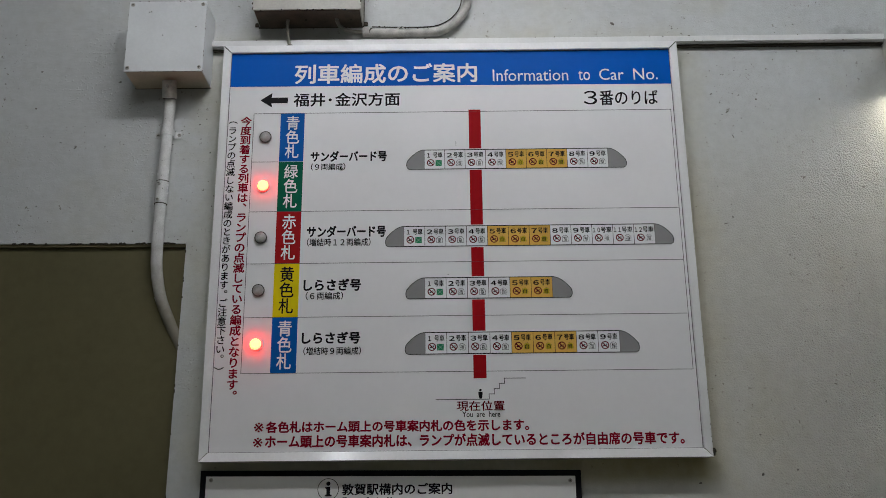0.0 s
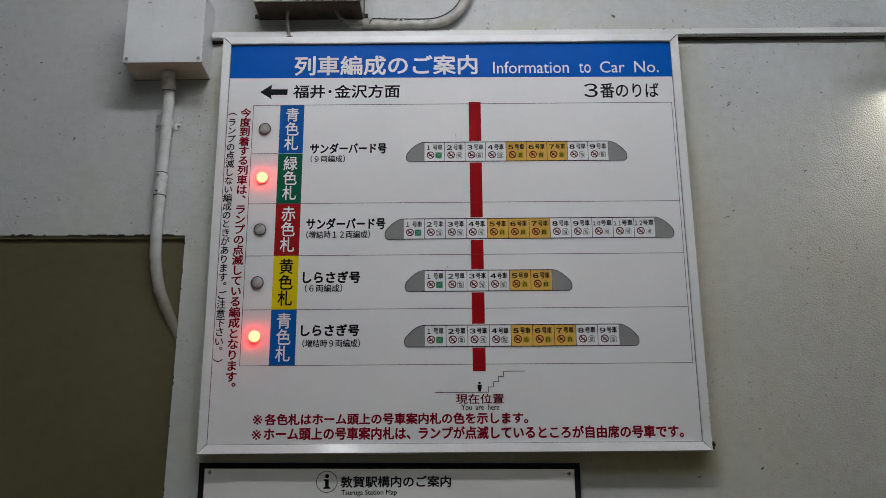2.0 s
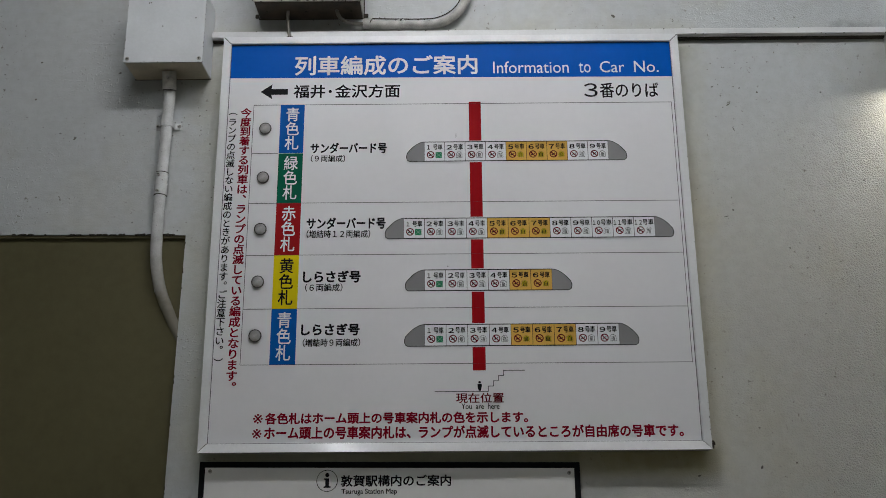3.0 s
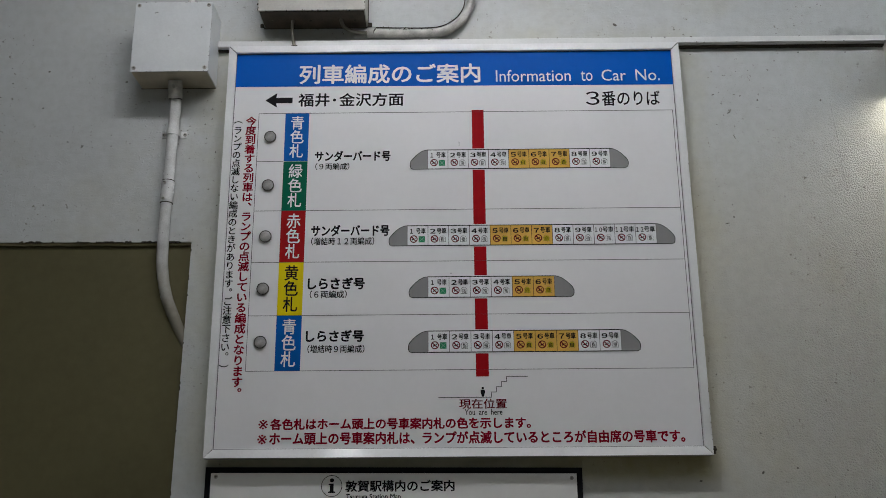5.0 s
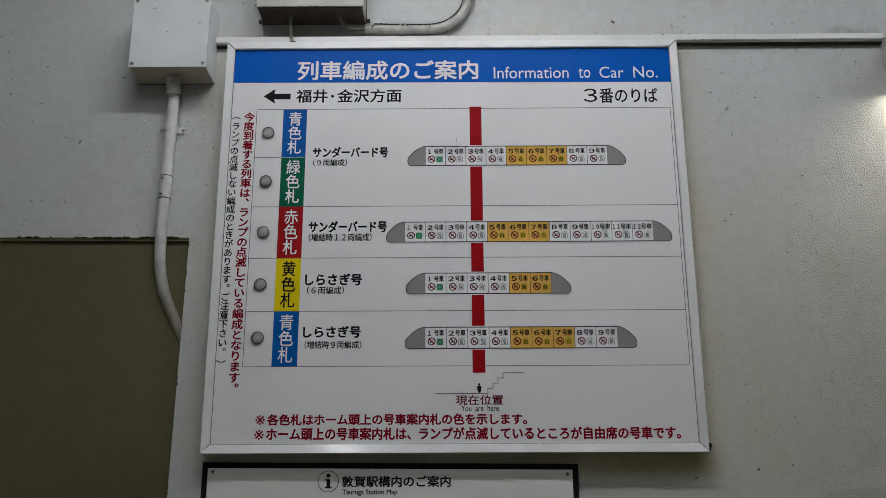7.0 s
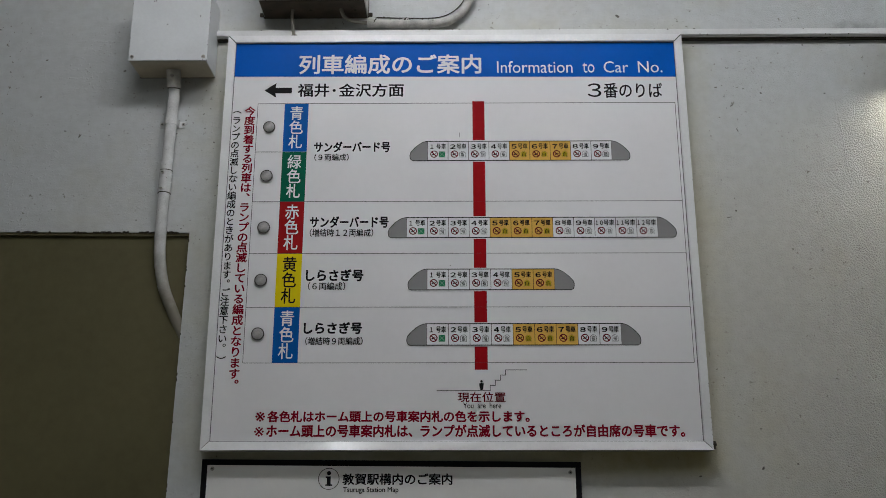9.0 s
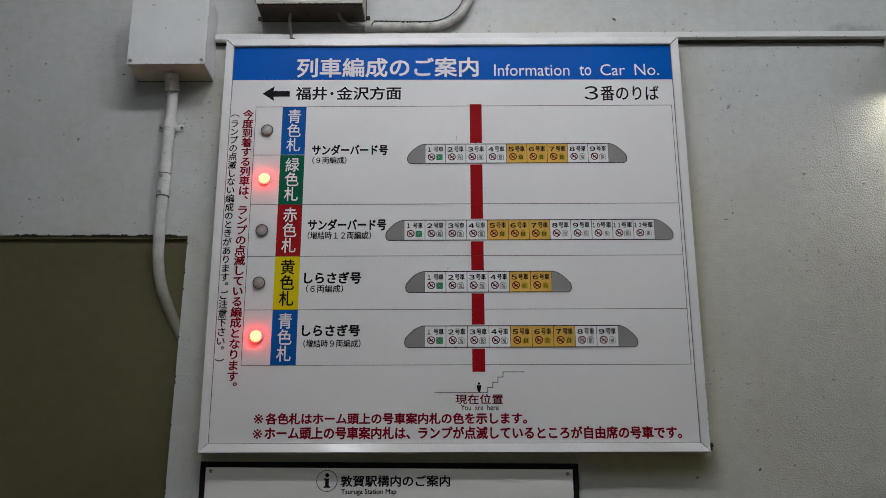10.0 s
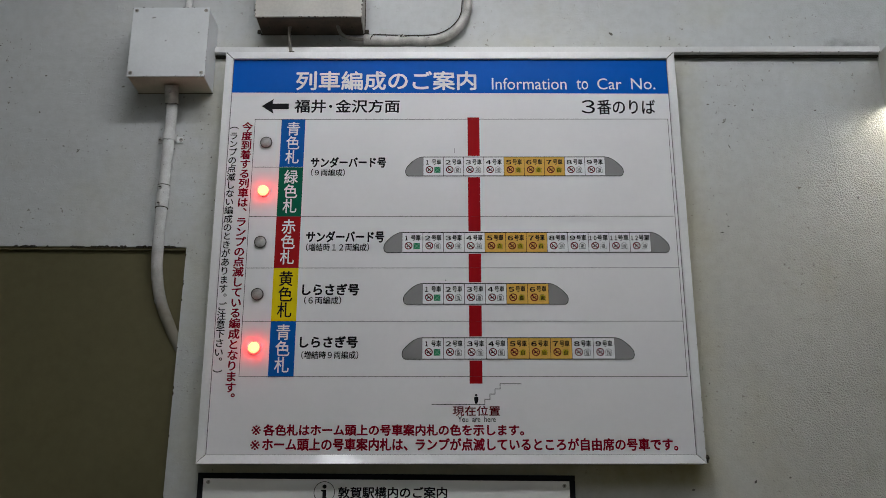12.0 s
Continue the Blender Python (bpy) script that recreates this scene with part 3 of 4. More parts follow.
    for clause in ("（", "ランプの点滅しない編成のときがあります。", "ご注意下さい。", "）"):
        column("black_note", clause, 0.0345, 2.639 - (done + len(clause)) * pitch, 2.639 - done * pitch, 0.0205, INK, BLACK, t, 0.014, label="black vertical writing")
        done += len(clause)

    # route bar
    part("route_bar", box(0.6455, 0.6765, INK, FACE, 1.955, 2.657), BARRED, t, "dark red route bar")

    # train names
    for body, x0, x1, z0, z1, sub, s0, s1, q0, q1 in (
            ("サンダーバード号", 0.238, 0.434, 2.515, 2.545, "（９両編成）", 0.240, 0.328, 2.492, 2.5115),
            ("サンダーバード号", 0.235, 0.433, 2.312, 2.343, "（増結時１２両編成）", 0.236, 0.395, 2.289, 2.310),
            ("しらさぎ号", 0.231, 0.373, 2.174, 2.205, "（６両編成）", 0.237, 0.329, 2.152, 2.172),
            ("しらさぎ号", 0.231, 0.373, 2.042, 2.072, "（増結時９両編成）", 0.236, 0.375, 2.015, 2.035)):
        lettering("train_name", body, x0, x1, z0, z1, INK, BLACK, t, 0.036, "bold black writing")
        lettering("train_length", sub, s0, s1, q0, q1, INK, BLACK, t, 0.015, "small black writing")

    # where you stand: stairs, a marker and its caption
    bm = bmesh.new()
    s = 0.0008
    add_box(bm, 0.554, 0.6816, INK, FACE, 1.905 - s, 1.905 + s)
    x, z = 0.6816, 1.905
    for i in range(4):
        add_box(bm, x - s, x + s, INK, FACE, z - s, z + 0.0124 + s)
        z += 0.0124
        last = i == 3
        add_box(bm, x + s, (0.770 if last else x + 0.0124 + s), INK, FACE, z - s, z + s)
        x += 0.0124
    part("stair_line", bm, LINE, t, "thin black stair line")
    bm = prism([(0.6585, 1.9065), (0.6635, 1.9065), (0.6660, 1.916), (0.6660, 1.923), (0.6560, 1.923), (0.6560, 1.916)], INK, FACE)
    add_prism(bm, disc(0.661, 1.9268, 0.0030, 12), INK, FACE)
    part("place_marker", bm, BLACK, t, "small black place marker")
    lettering("place_caption", "現在位置", 0.604, 0.718, 1.8775, 1.9015, INK, MAROON, t, 0.014, "maroon writing")
    lettering("place_caption_english", "You  are  here", 0.617, 0.707, 1.863, 1.8765, INK, BLACK, t, 0.008, "small black writing in English")
    # footnotes
    lettering("footnote_mark", "※", 0.1255, 0.1480, 1.8325, 1.8555, INK, CRIMSON, t, 0.002, "crimson reference mark")
    lettering("footnote", "各色札はホーム頭上の号車案内札の色を示します。", 0.1533, 0.774, 1.8305, 1.8580, INK, CRIMSON, t, 0.034, "bold crimson writing")
    lettering("footnote_mark", "※", 0.1245, 0.1470, 1.7975, 1.8205, INK, CRIMSON, t, 0.002, "crimson reference mark")
    lettering("footnote", "ホーム頭上の号車案内札は、", 0.1526, 0.4977, 1.7955, 1.8255, INK, CRIMSON, t, 0.034, "bold crimson writing")
    lettering("footnote", "ランプが点滅しているところが自由席の号車です。", 0.5160, 1.1375, 1.7955, 1.8255, INK, CRIMSON, t, 0.034, "bold crimson writing")
    part("scratch", box(0.6110, 0.6118, INK, FACE, 2.556, 2.569), LINE, t, "short scratch")
    part("scratch", prism(disc(0.5875, 2.2135, 0.0013, 8), INK, FACE), LINE, t, "small dark speck")
    part("corner_bolt", tube([(1.1985, -0.040, 1.7785), (1.2075, -0.040, 1.7795)], 0.0042, 8, 1), GRIMESHADE, t, "rusty corner bolt")
    part("corner_bolt", tube([(1.2030, -0.038, 1.768), (1.2045, -0.038, 1.786)], 0.0030, 8, 1), GRIMESHADE, t, "rusty corner bolt")
    return t


board = info_board()

# train diagrams
CW = 0.05225
CAR_TOP, CAR_H = 0.0515, 0.0515


def nose_outline(w, h, grow=0.0):
    """The nose of a train, to the left of x = 0, from z = 0 to h."""
    pts = [(0, -grow), (0, h + grow)]
    for i in range(1, 9):
        a = i / 8
        pts.append((-w * 0.95 * a ** 1.1 - grow * a, h * (1 - 0.58 * a ** 2.1) + grow * (1 - 0.5 * a)))
    pts += [(-w - grow, h * 0.29), (-w - grow, h * 0.17), (-w * 0.965 - grow * 0.8, h * 0.06 - grow * 0.5), (-w * 0.87, -grow)]
    return pts[::-1]


def small_marks():
    """The meshes that every car shares, about the foot of its left edge."""
    y = INK - 0.0008
    ring = bmesh.new()
    cx, cz, r = 0.0163, 0.0168, 0.0098
    add_ring(ring, cx, cz, r - 0.0025, r, y - 0.0002, y)
    c, s = math.cos(radians(-45)), math.sin(radians(-45))
    q = [(cx + c * a - s * b, cz + s * a + c * b) for a, b in ((-r + 0.001, -0.0014), (r - 0.001, -0.0014), (r - 0.001, 0.0014), (-r + 0.001, 0.0014))]
    add_prism(ring, q, y - 0.0002, y)
    cig = bmesh.new()
    c, s = math.cos(radians(28)), math.sin(radians(28))
    for k in (0, 1):
        u0, u1 = ((-0.0052, -0.0004), (0.0026, 0.0050))[k]
        add_prism(cig, [(cx + c * a - s * b, cz + s * a + c * b) for a, b in ((u0, -0.0016), (u1, -0.0016), (u1, 0.0016), (u0, 0.0016))], y - 0.0001, y + 0.0002)
    hx, hz, w = 0.0367, 0.0160, 0.0080
    house = [(hx - w, hz - w), (hx + w, hz - w), (hx + w, hz + w * 0.55), (hx + w * 0.35, hz + w * 1.12), (hx - w * 0.35, hz + w * 1.12), (hx - w, hz + w * 0.55)]
    inner = [(hx + (x - hx) * 0.83, hz + (z - hz) * 0.83) for x, z in house]
    rim = bmesh.new()
    a = [rim.verts.new((x, y, z)) for x, z in house]
    b = [rim.verts.new((x, y, z)) for x, z in inner]
    for i in range(6):
        j = (i + 1) % 6
        rim.faces.new((a[i], a[j], b[j], b[i]))
    cross = bmesh.new()
    for sgn in (1, -1):
        d = 0.0007
        add_prism(cross, [(hx - w + 0.001 - d * 0, hz - sgn * (w - 0.001) - d), (hx + w - 0.001, hz + sgn * (w - 0.001) - d), (hx + w - 0.001, hz + sgn * (w - 0.001) + d), (hx - w + 0.001, hz - sgn * (w - 0.001) + d)], y - 0.0004, y - 0.0002)
    return {"ring": mesh_of("no_smoking_mark", ring, MAROON), "cigarette": mesh_of("cigarette_mark", cig, BLACK),
            "rim": mesh_of("seat_mark_rim", rim, LINE), "fill": mesh_of("seat_mark", prism(inner, y - 0.0001, y), SEATYELLOW),
            "square": mesh_of("seat_mark", prism([(hx - w, hz - w), (hx + w, hz - w), (hx + w, hz + w), (hx - w, hz + w)], y - 0.0002, y), SEATGREEN),
            "cross": mesh_of("seat_cross", cross, PALEGREEN),
            "car_white": mesh_of("car_panel", box(0.0006, CW - 0.0006, INK - 0.0008, FACE, 0.0006, CAR_H - 0.0006), WHITE),
            "car_amber": mesh_of("car_panel", box(0.0006, CW - 0.0006, INK - 0.0008, FACE, 0.0006, CAR_H - 0.0006), ORANGE)}


MARKS = small_marks()
CAPTIONS = {}


def caption(name, body, x0, x1, z0, z1, mat, parent, at, bold=0.0):
    body_key = (body, x1)
    if (name, body_key) not in CAPTIONS:
        ob = lettering(name, body, x0, x1, z0, z1, INK - 0.0012, mat, parent, bold)
        CAPTIONS[name, body_key] = ob.data
    else:
        ob = new(name, CAPTIONS[name, body_key])
        ob.parent = parent
    ob.location = at
    return ob


def train_diagram(x, z, count, nose_l, nose_r):
    """A row of numbered cars between two grey noses; cars 5 to 7 at most are amber."""
    length = CW * count
    bm = bmesh.new()
    g = 0.0038
    left, right = nose_outline(nose_l, CAR_H, g), [(length - px, pz) for px, pz in nose_outline(nose_r, CAR_H, g)][::-1]
    for o in (left, right):
        add_prism(bm, [(x + px, z + pz) for px, pz in o], INK - 0.0002, FACE)
    add_box(bm, x, x + length, INK - 0.0002, FACE, z - g, z + CAR_H + g)
    part("train_halo", bm, WHITE, board, "white outline of a train diagram")
    bm = bmesh.new()
    g = 0.0017
    left, right = nose_outline(nose_l, CAR_H, g), [(length - px, pz) for px, pz in nose_outline(nose_r, CAR_H, g)][::-1]
    for o in (left, right):
        add_prism(bm, [(x + px, z + pz) for px, pz in o], INK - 0.0005, FACE)
    add_box(bm, x, x + length, INK - 0.0005, FACE, z - g, z + CAR_H + g)
    train = part("train_diagram", bm, GAP, board, "row of numbered cars between grey noses")
    part("train_nose", prism([(x + px, z + pz) for px, pz in nose_outline(nose_l, CAR_H, 0)], INK - 0.0008, FACE), NOSE, train)
    part("train_nose", prism([(x + length - px, z + pz) for px, pz in nose_outline(nose_r, CAR_H, 0)][::-1], INK - 0.0008, FACE), NOSE, train)
    for i in range(count):
        at = (x + CW * i, 0, z)
        amber = 4 <= i <= 6

        def put(name, key):
            ob = new(name, MARKS[key])
            ob.parent, ob.location = train, at

        put("car_panel", "car_amber" if amber else "car_white")
        n = "".join(chr(ord(d) + 0xFEE0) for d in str(i + 1))
        wide = (0.0022, 0.0205) if i > 8 else (0.0070, 0.0148) if i == 0 else (0.0052, 0.0190)
        caption("car_number", n, *wide, 0.0308, 0.0434, BLACK, train, at, 0.026)
        caption("car_word", "号車", 0.0222, 0.0465 if i < 9 else 0.0490, 0.0300, 0.0458, BLACK, train, at, 0.020)
        put("no_smoking_mark", "ring")
        put("cigarette_mark", "cigarette")
        if i == 0:
            put("seat_mark", "square")
            put("seat_cross", "cross")
        else:
            if amber:
                put("seat_mark", "fill")
            put("seat_mark_rim", "rim")
            caption("seat_letter", "自" if amber else "指", 0.0322, 0.0412, 0.0098, 0.0212, BLACK, train, at, 0.014)


train_diagram(0.530, 2.4925, 9, 0.0445, 0.0455)
train_diagram(0.478, 2.2865, 12, 0.0450, 0.0450)
train_diagram(0.530, 2.1525, 6, 0.0460, 0.0470)
train_diagram(0.530, 2.0152, 9, 0.0475, 0.0455)


# indicator lamps: a ball in a dark bezel, one half frosted, the other half the lit red lens
def half_ball(r, front, a0=0.0, a1=math.pi / 2, flat=0.50):
    bm = bmesh.new()
    n, m = 24, 8
    sgn = -1 if front else 1
    rings = [[bm.verts.new((r * math.sin(a) * math.cos(2 * math.pi * k / n), sgn * r * flat * math.cos(a), r * math.sin(a) * math.sin(2 * math.pi * k / n)))
              for k in range(n)] for a in [a0 + (a1 - a0) * (j + (1 if a0 == 0 else 0)) / (m - (0 if a0 == 0 else 1)) for j in range(m)]]
    if a0 == 0:
        top = bm.verts.new((0, sgn * r * flat, 0))
        for k in range(n):
            bm.faces.new((top, rings[0][k], rings[0][(k + 1) % n]))
    for a, b in zip(rings, rings[1:]):
        for k in range(n):
            bm.faces.new((a[k], b[k], b[(k + 1) % n], a[(k + 1) % n]))
    return bm


def indicator_lamp(z, flashing):
    t = thing("indicator_lamp", "red flashing indicator lamp with frosted lens in dark bezel" if flashing else "unlit indicator lamp with frosted lens in dark bezel",
              "lamp", "indicator lamps on the board", at=(0.1205, FACE - 0.0015, z))
    bm = bmesh.new()
    add_ring(bm, 0, 0, 0.0139, 0.0156, -0.0034, 0.0014)
    part("bezel", bm, BEZEL, t, "dark bezel", True)
    ball = thing("bulb", "", "")
    ball.parent = t
    ball.location = (0, -0.0030, 0)
    part("baffle", prism(disc(0, 0, 0.0150, 24), -0.0003, 0.0003), BEZEL, ball, "black plate across the lamp")
    part("frosted_lens", half_ball(0.0137, True, flat=0.36), LENS, ball, "grey frosted lens", True)
    if flashing:
        part("lit_lens", half_ball(0.0151, False, 1.16, 1.53), LIT, ball, "glowing red lens rim", True)
        part("lit_core", half_ball(0.0151, False, 0.0, 1.16), CORE, ball, "glowing orange-white middle of the lens", True)
    else:
        part("frosted_lens", half_ball(0.0138, False), LENS, ball, "grey frosted lens", True)
    return ball


bulbs = [indicator_lamp(z, f) for z, f in ((2.585, False), (2.4505, True), (2.313, False), (2.177, False), (2.0425, True))]


# ---------------------------------------------------------------- the station map below
def map_board():
    t = thing("station_map", "white station map board with black border, screwed to the wall", "sign")
    x0, x1, z0, zl, zr, y = 0.000, 0.8935, 0.98, 1.7475, 1.7405, -0.012
    part("border", prism([(x0, z0), (x1, z0), (x1, zr), (x0, zl)], y, -0.001), BLACK, t, "black border")
    w = 0.0135
    part("sheet", prism([(x0 + w, z0 + w), (x1 - w, z0 + w), (x1 - w, zr - w), (x0 + w, zl - w)], y - 0.0006, y), PAPER, t, "white printed sheet")
    ink = y - 0.0012
    bm = bmesh.new()
    add_ring(bm, 0.301, 1.702, 0.0236, 0.0250, ink - 0.0002, ink)
    i = part("information_mark", bm, BLACK, t, "information mark in a circle")
    bm = prism(disc(0.3012, 1.7150, 0.0048, 16), ink - 0.0002, ink)
    add_prism(bm, [(0.2930, 1.6860), (0.3095, 1.6860), (0.3095, 1.6890), (0.3055, 1.6900), (0.3055, 1.7075), (0.2935, 1.7075), (0.2935, 1.7045), (0.2970, 1.7035), (0.2970, 1.6900), (0.2930, 1.6890)], ink - 0.0002, ink)
    part("letter", bm, BLACK, i)
    lettering("map_title", "敦賀駅構内のご案内", 0.333, 0.591, 1.688, 1.7145, ink, BLACK, t, 0.024, "black heading")
    lettering("map_title_english", "Tsuruga Station Map", 0.335, 0.465, 1.6680, 1.6835, ink, BLACK, t, 0.016, "small black heading in English")
    for x, z in ((0.0255, 1.7255), (0.868, 1.7165), (0.0255, 1.0), (0.868, 1.0)):
        screw(t, x, y - 0.0006, z, 0.0032)
    return t


map_board()


def chips(parent, spans, count, y, size=0.0018, across=0.0008):
    """Small irregular chips where the paint has come off, along edges (x0, z0)-(x1, z1)."""
    bm = bmesh.new()
    for x0, z0, x1, z1 in spans:
        for _ in range(count):
            f, a = random.random(), random.uniform(0, math.pi)
            cx, cz = x0 + (x1 - x0) * f + random.gauss(0, across), z0 + (z1 - z0) * f + random.gauss(0, across)
            w, h = size * random.uniform(0.5, 1.6), size * random.uniform(0.25, 0.8)
            shape = [(w * random.uniform(0.6, 1.1) * math.cos(k * math.pi / 3), h * random.uniform(0.6, 1.1) * math.sin(k * math.pi / 3)) for k in range(6)]
            if abs(z1 - z0) > abs(x1 - x0):
                shape = [(-q, p) for p, q in shape]
            add_prism(bm, [(cx + p, cz + q) for p, q in shape], y - 0.0004, y + 0.0006)
    return tagged(part("paint_chips", bm, GRIMESHADE, parent, "dark chips in the paint"), kind="stuff")


# ---------------------------------------------------------------- boxes, conduits and trunking on the wall
def junction_box():
    t = thing("junction_box", "grey-white square steel junction box on the wall", "junction box")
    x0, x1, z0, z1, d = -0.2395, -0.0385, 2.7455, 2.9465, 0.1015
    part("body", box(x0, x1, -d + 0.0035, -0.001, z0, z1, 0.0025), BOXPAINT, t)
    # dark strip where the box meets the wall
    part("seal", box(x0 - 0.001, x1 - 0.001, -0.002, -0.0008, z0 - 0.0014, z1 - 0.001), GRIMESHADE, t, "dark strip against the wall")
    part("underside", box(x0 + 0.0022, x1 - 0.0022, -d + 0.0062, -0.0032, z0 - 0.0008, z0 + 0.0006), BROWNENAMEL, t, "brownish underside")
    # added dark slab draws the open gap behind the lid
    part("lid_gap", box(x0 - 0.0004, x1 + 0.0004, -d + 0.0031, -d + 0.0046, z0 - 0.0006, z1 + 0.0004), GRIMESHADE, t, "dark slab for the gap behind the lid")
    lid = part("lid", box(x0 - 0.001, x1 + 0.001, -d, -d + 0.003, z0 - 0.001, z1 + 0.001, 0.001), BOXPAINT, t, "flat screwed lid")
    for x in (x0 + 0.0085, x1 - 0.0085):
        for z in (z0 + 0.0095, z1 - 0.0085):
            screw(lid, x, -d, z, 0.0036)
    chips(lid, ((x0, z0, x1, z0), (x1 + 0.001, z0, x1 + 0.001, z1), (x0, z1 + 0.001, x1, z1 + 0.001), (x0 - 0.001, z0, x0 - 0.001, z1)), 6, -d, 0.0016, 0.0004)
    for x, z in ((-0.1465, 2.848), (-0.181, 2.917), (-0.186, 2.916), (-0.062, 2.872)):
        part("rust_spot", prism(disc(x, z, 0.0016, 10), -d - 0.0004, -d), GRIMESHADE, lid)


def upper_box():
    t = thing("equipment_box", "aged cream steel equipment box fixed high on the wall", "equipment box")
    x0, x1, z0, d = 0.083, 0.3655, 2.924, 0.096
    part("body", box(x0, x1, -d + 0.002, -0.001, z0, z0 + 0.32, 0.003), OLDBOX, t)
    part("cover", box(x0 - 0.0015, x1 + 0.0015, -d - 0.001, -d + 0.0015, z0 - 0.002, z0 + 0.322, 0.001), OLDBOX, t, "cream cover")
    part("underside", box(x0 + 0.003, x1 - 0.003, -d + 0.006, -0.003, z0 - 0.0025, z0 - 0.0004), DARKBROWN, t, "dark brown underside")
    # dark strip along the box's edge at the wall
    part("seal", box(x0 - 0.002, x1 + 0.002, -0.003, -0.0008, z0 - 0.0026, z0 + 0.322), GRIMESHADE, t, "dark strip against the wall")
    for x in (0.11, 0.215, 0.335):
        part("bolt", tube([(x, -0.045, z0 - 0.004), (x, -0.045, z0 + 0.002)], 0.0032, 8, 1), GRIMESHADE, t)
    chips(t, ((x0, z0 - 0.002, x1, z0 - 0.002), (x1 + 0.001, z0, x1 + 0.001, z0 + 0.08), (x0 - 0.001, z0, x0 - 0.001, z0 + 0.08)), 14, -d - 0.001, 0.0026, 0.0007)
    for x in (x0 - 0.006, x1 + 0.006):
        part("fixing_lug", box(x - 0.006, x + 0.006, -0.005, -0.001, z0 + 0.001, z0 + 0.013, 0.002), GRIMESHADE, t, "rusty fixing lug")


def conduit():
    t = thing("conduit", "painted steel conduit running down from the junction box", "pipe")
    run = [(-0.1365, -0.050, 2.745), (-0.1370, -0.034, 2.715), (-0.1380, -0.023, 2.672), (-0.1400, -0.021, 2.60), (-0.1415, -0.021, 2.50), (-0.1428, -0.021, 2.40), (-0.1435, -0.019, 2.325),
           (-0.1425, -0.012, 2.246), (-0.1310, 0.002, 2.172), (-0.1045, 0.013, 2.106), (-0.082, 0.018, 2.062), (-0.065, 0.020, 2.03)]
    part("pipe", tube(run, 0.0146, 20), BENDPAINT, t, "white painted pipe, shade coloured into its lower bend", True)
    part("connector", tube([(-0.1365, -0.050, 2.7445), (-0.1367, -0.041, 2.722), (-0.1371, -0.033, 2.700)], 0.0185, 20), WORN, t, "dirty threaded connector", True)
    part("coupling", tube([(-0.1418, -0.021, 2.470), (-0.1426, -0.021, 2.412)], 0.0166, 20), PIPE, t, "pipe coupling", True)
    for z in (2.462, 2.418):
        part("set_screw", tube([(-0.1455, -0.034, z), (-0.1460, -0.0415, z)], 0.0042, 10, 1), STEEL, t)
        part("set_screw_slot", box(-0.1490, -0.1430, -0.0425, -0.0412, z - 0.0007, z + 0.0007), GAP, t)
    for z, x in ((2.4715, -0.1418), (2.4105, -0.1427)):
        part("dirt_ring", tube([(x, -0.021, z + 0.0009), (x, -0.021, z - 0.0009)], 0.0162, 20, 1), GRIMESHADE, t, "dirt at the coupling's end")
    part("dirt_ring", tube([(-0.1371, -0.0335, 2.7000), (-0.1372, -0.0330, 2.6982)], 0.0165, 20, 1), GRIMESHADE, t, "dirt under the connector")
    part("set_screw", tube([(-0.1365, -0.055, 2.723), (-0.1365, -0.064, 2.722)], 0.0042, 10, 1), STEEL, t)
    chips(t, ((-0.1445, 2.30, -0.1395, 2.66),), 9, -0.0362, 0.0010, 0.0045)
    clip = tube([(-0.140, -0.021, 2.617), (-0.1405, -0.021, 2.599)], 0.0168, 20)
    add_box(clip, -0.174, -0.108, -0.0045, -0.001, 2.599, 2.617, 0.001)
    add_box(clip, -0.158, -0.123, -0.022, -0.004, 2.599, 2.617, 0.001)
    c = part("saddle_clip", clip, PIPE, t, "pipe saddle", True)
    for x in (-0.1685, -0.1125):
        screw(c, x, -0.0045, 2.608, 0.0034)


def top_conduit():
    t = thing("conduit", "thin painted conduit rising from the junction box", "pipe")
    part("pipe", tube([(-0.110, -0.045, 2.944), (-0.110, -0.045, 3.05), (-0.110, -0.030, 3.2), (-0.110, -0.018, 3.4), (-0.110, -0.018, 3.70)], 0.0100, 14), PIPE, t, "", True)
    part("connector", tube([(-0.110, -0.045, 2.946), (-0.110, -0.045, 2.955)], 0.0145, 14, 1), PIPE, t, "", True)


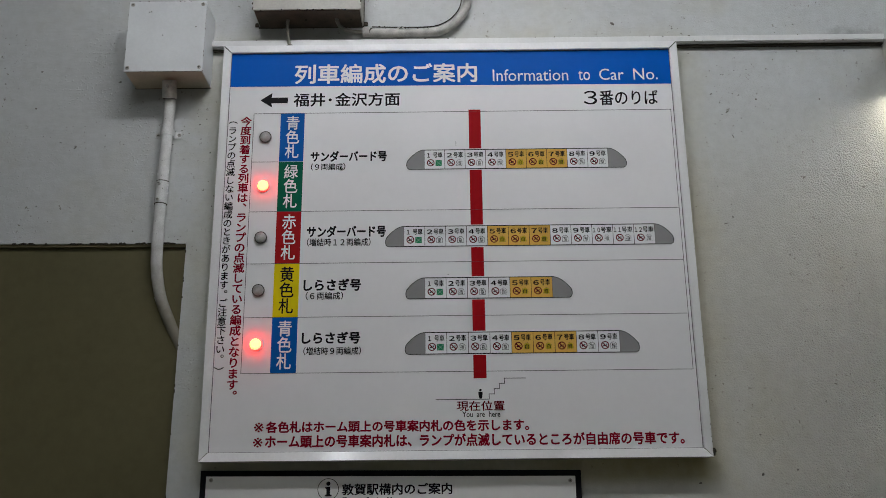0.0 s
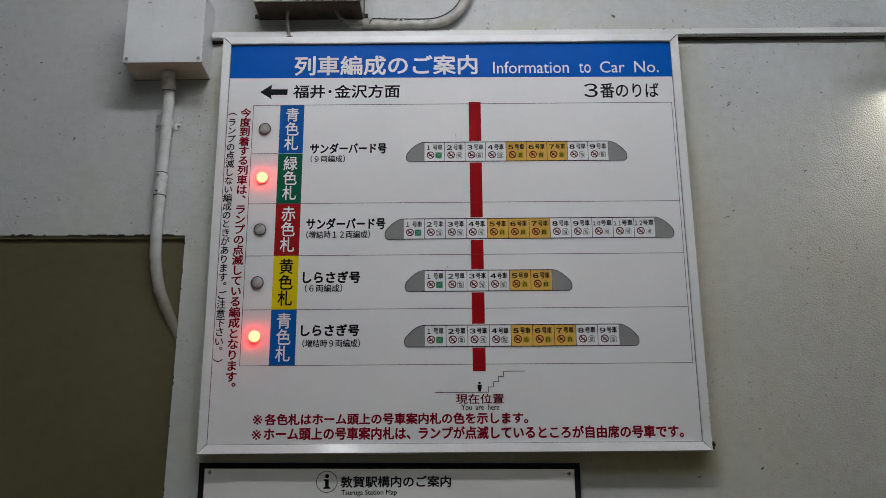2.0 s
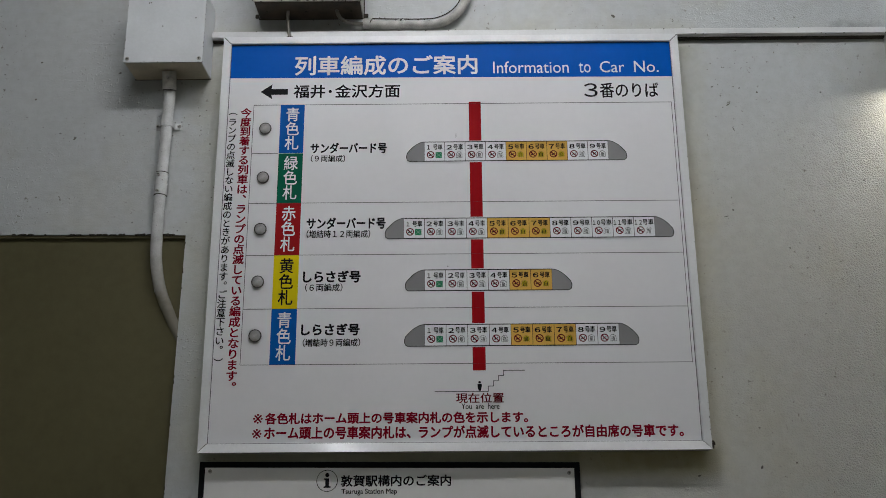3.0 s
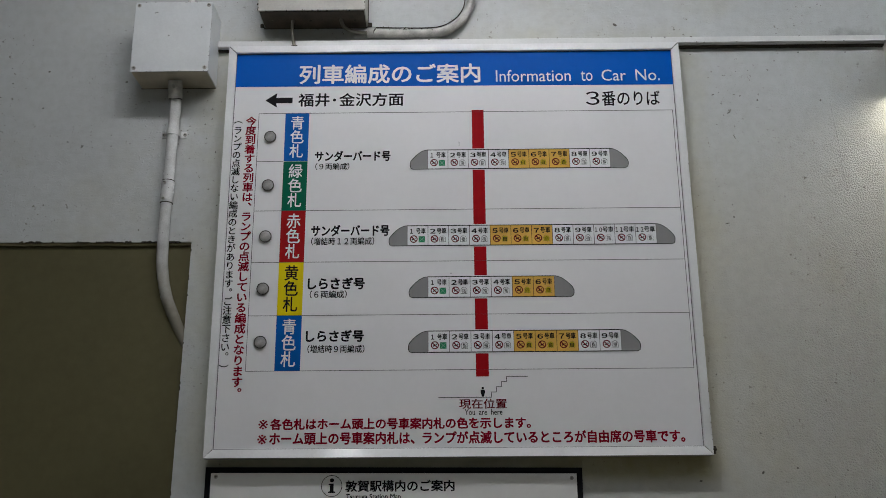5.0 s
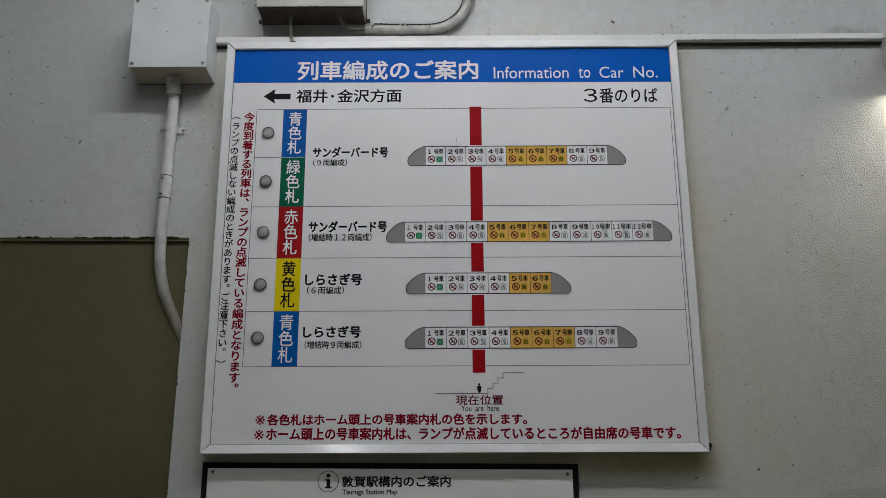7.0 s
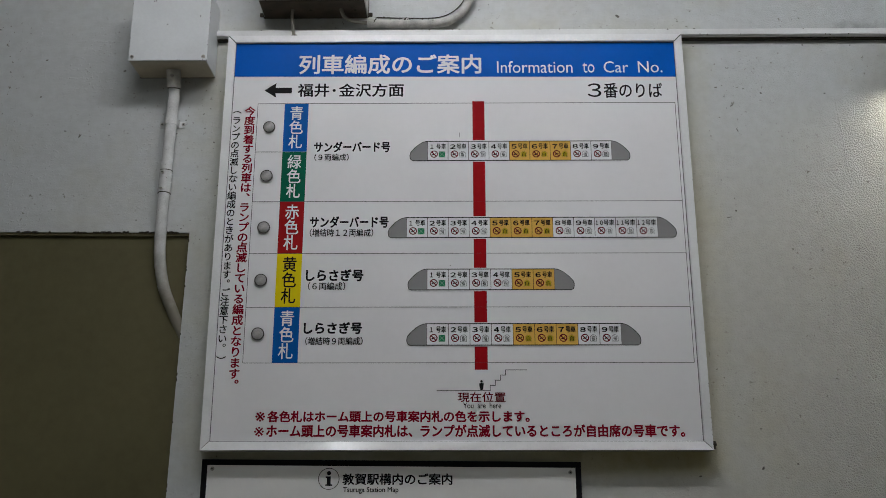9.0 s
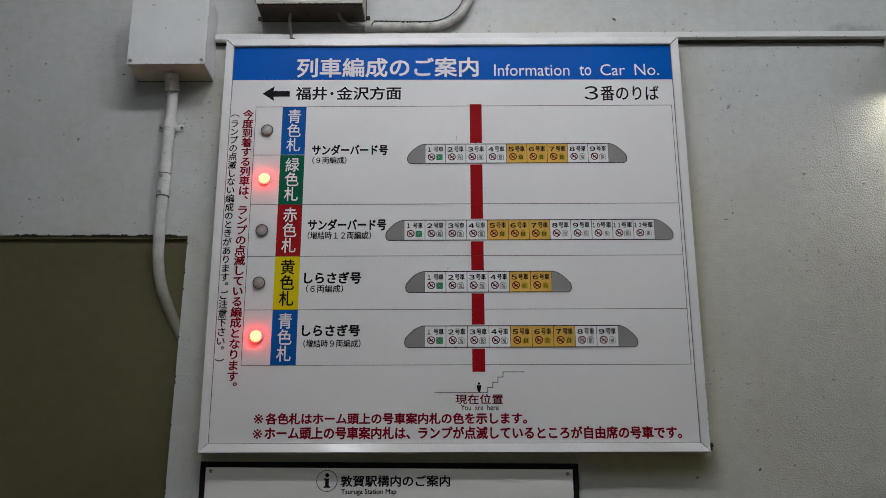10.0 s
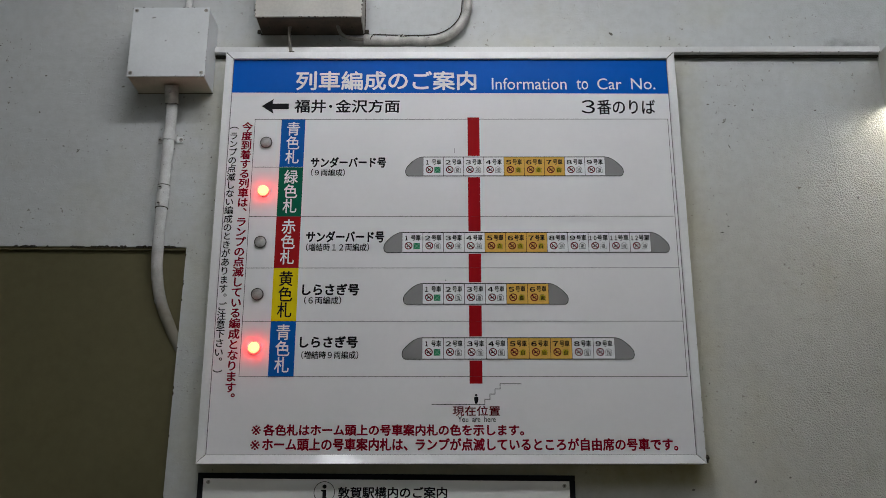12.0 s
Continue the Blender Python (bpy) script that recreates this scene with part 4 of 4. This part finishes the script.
def swept_conduit():
    t = thing("conduit", "painted conduit sweeping from horizontal up the wall, dusty on top", "pipe")
    c = -0.018
    run = [(0.372, c, 2.8955), (0.46, c, 2.8930), (0.535, c, 2.8935), (0.575, c, 2.8995), (0.608, c, 2.918), (0.633, c, 2.947), (0.647, c, 2.982), (0.651, c, 3.03), (0.651, c, 3.2), (0.651, c, 3.70)]
    part("pipe", tube(run, 0.0118, 18), OLDPIPE, t, "", True)
    top = [(0.388, -0.0012, 2.9235), (0.45, -0.0012, 2.9215), (0.53, -0.0012, 2.9210), (0.566, -0.0012, 2.9255), (0.596, -0.0012, 2.9405), (0.618, -0.0012, 2.963), (0.631, -0.0012, 2.991), (0.6345, -0.0012, 3.03)]
    part("dust_line", tube(top, 0.0015, 8), GRIMESHADE, t, "line of dirt between pipe and wall", True)
    chips(t, ((0.39, 2.9045, 0.555, 2.9020), (0.372, 2.8975, 0.384, 2.8975), (0.462, 2.902, 0.472, 2.902)), 14, c - 0.0112, 0.0018, 0.0025)
    part("coupling", tube([(0.366, c, 2.8976), (0.384, c, 2.897)], 0.0142, 18, 1), OLDPIPE, t, "threaded end", True)
    part("dirt_ring", tube([(0.3845, c, 2.897), (0.3865, c, 2.8962)], 0.0132, 16, 1), GRIMESHADE, t, "dirt behind the threaded end", True)
    bm = tube([(0.458, c, 2.8932), (0.474, c, 2.8930)], 0.0135, 16, 1)
    add_box(bm, 0.457, 0.475, -0.004, -0.001, 2.877, 2.920, 0.001)
    part("saddle_clip", bm, OLDPIPE, t, "pipe saddle", True)
    part("cable", tube([(0.297, -0.05, 2.926), (0.300, -0.046, 2.913), (0.309, -0.036, 2.902), (0.333, -0.024, 2.898), (0.368, c, 2.8975)], 0.0050, 10), CABLE, t, "grey cable from the box", True)


def board_cable():
    t = thing("cable", "short grey cable between the box and the board", "cable")
    part("sheath", tube([(0.168, -0.045, 2.926), (0.1665, -0.046, 2.905), (0.168, -0.040, 2.875), (0.1725, -0.030, 2.846)], 0.0044, 10), CABLE, t, "", True)
    part("grommet", tube([(0.1717, -0.033, 2.8535), (0.1725, -0.030, 2.8465)], 0.0085, 12, 1), GRIMESHADE, t, "black grommet", True)


def trunking(x0, x1, name_label):
    t = thing("cable_trunking", name_label, "trunking")
    part("channel", box(x0, x1, -0.020, -0.001, 2.8540, 2.8715, 0.002), TRUNKING, t)
    part("cover", box(x0, x1, -0.0245, -0.0205, 2.8560, 2.8728, 0.0012), TRUNKING, t, "snap-on cover")
    chips(t, ((x0 + 1.2, 2.8560, x1, 2.8560), (x0 + 0.02, 2.8728, x1, 2.8728)), 9, -0.0245, 0.0022, 0.0006)
    part("dust_line", box(x0 + 0.01, x1 - 0.01, -0.0035, -0.001, 2.8715, 2.8735), GRIMESHADE, t, "line of dirt along the wall")
    # dark strip stands for brown dirt and the shadow beneath the trunking
    part("under_strip", box(x0, x1, -0.012, -0.001, 2.8492, 2.8535), GRIMESHADE, t, "dark strip for dirt and shade under the trunking")


chips(board, ((X1 - 0.0008, 1.80, X1 - 0.0008, 2.80), (X1 - 0.0008, 1.78, X1 - 0.0008, 1.95)), 7, FRONT, 0.0014, 0.0004)
junction_box()
upper_box()
conduit()
top_conduit()
swept_conduit()
board_cable()
trunking(-0.0375, 1.7625, "white metal cable trunking along the wall above the board")


# ---------------------------------------------------------------- movement
def motions():
    """The two lit lamps flash: the lamp turns its lit lens to the front and back again."""
    # the ball sits a little proud of its bezel's foot
    def turned(a):
        return pose(0, -0.0030, 0, 0, 0, a)

    on_off = ((None, 0.3667), (1.3667, 2.3667), (3.3667, 4.3667), (5.3667, 6.3667), (7.3667, 8.3667), (9.3667, 10.3667), (11.3667, None))
    step = 1 / 30
    rows = []
    for on, off in on_off:
        if on is None:
            rows.append((0.0, turned(180)))
        else:
            rows += [(on - step * 2, turned(0)), (on - step, turned(60)), (on, turned(120)), (on + step, turned(180))]
        if off is not None:
            rows += [(off - step * 2, turned(180)), (off - step, turned(120)), (off, turned(60)), (off + step, turned(0))]
        else:
            rows.append((12.0, turned(180)))
    for i in (1, 4):
        walk(bulbs[i], rows)


motions()
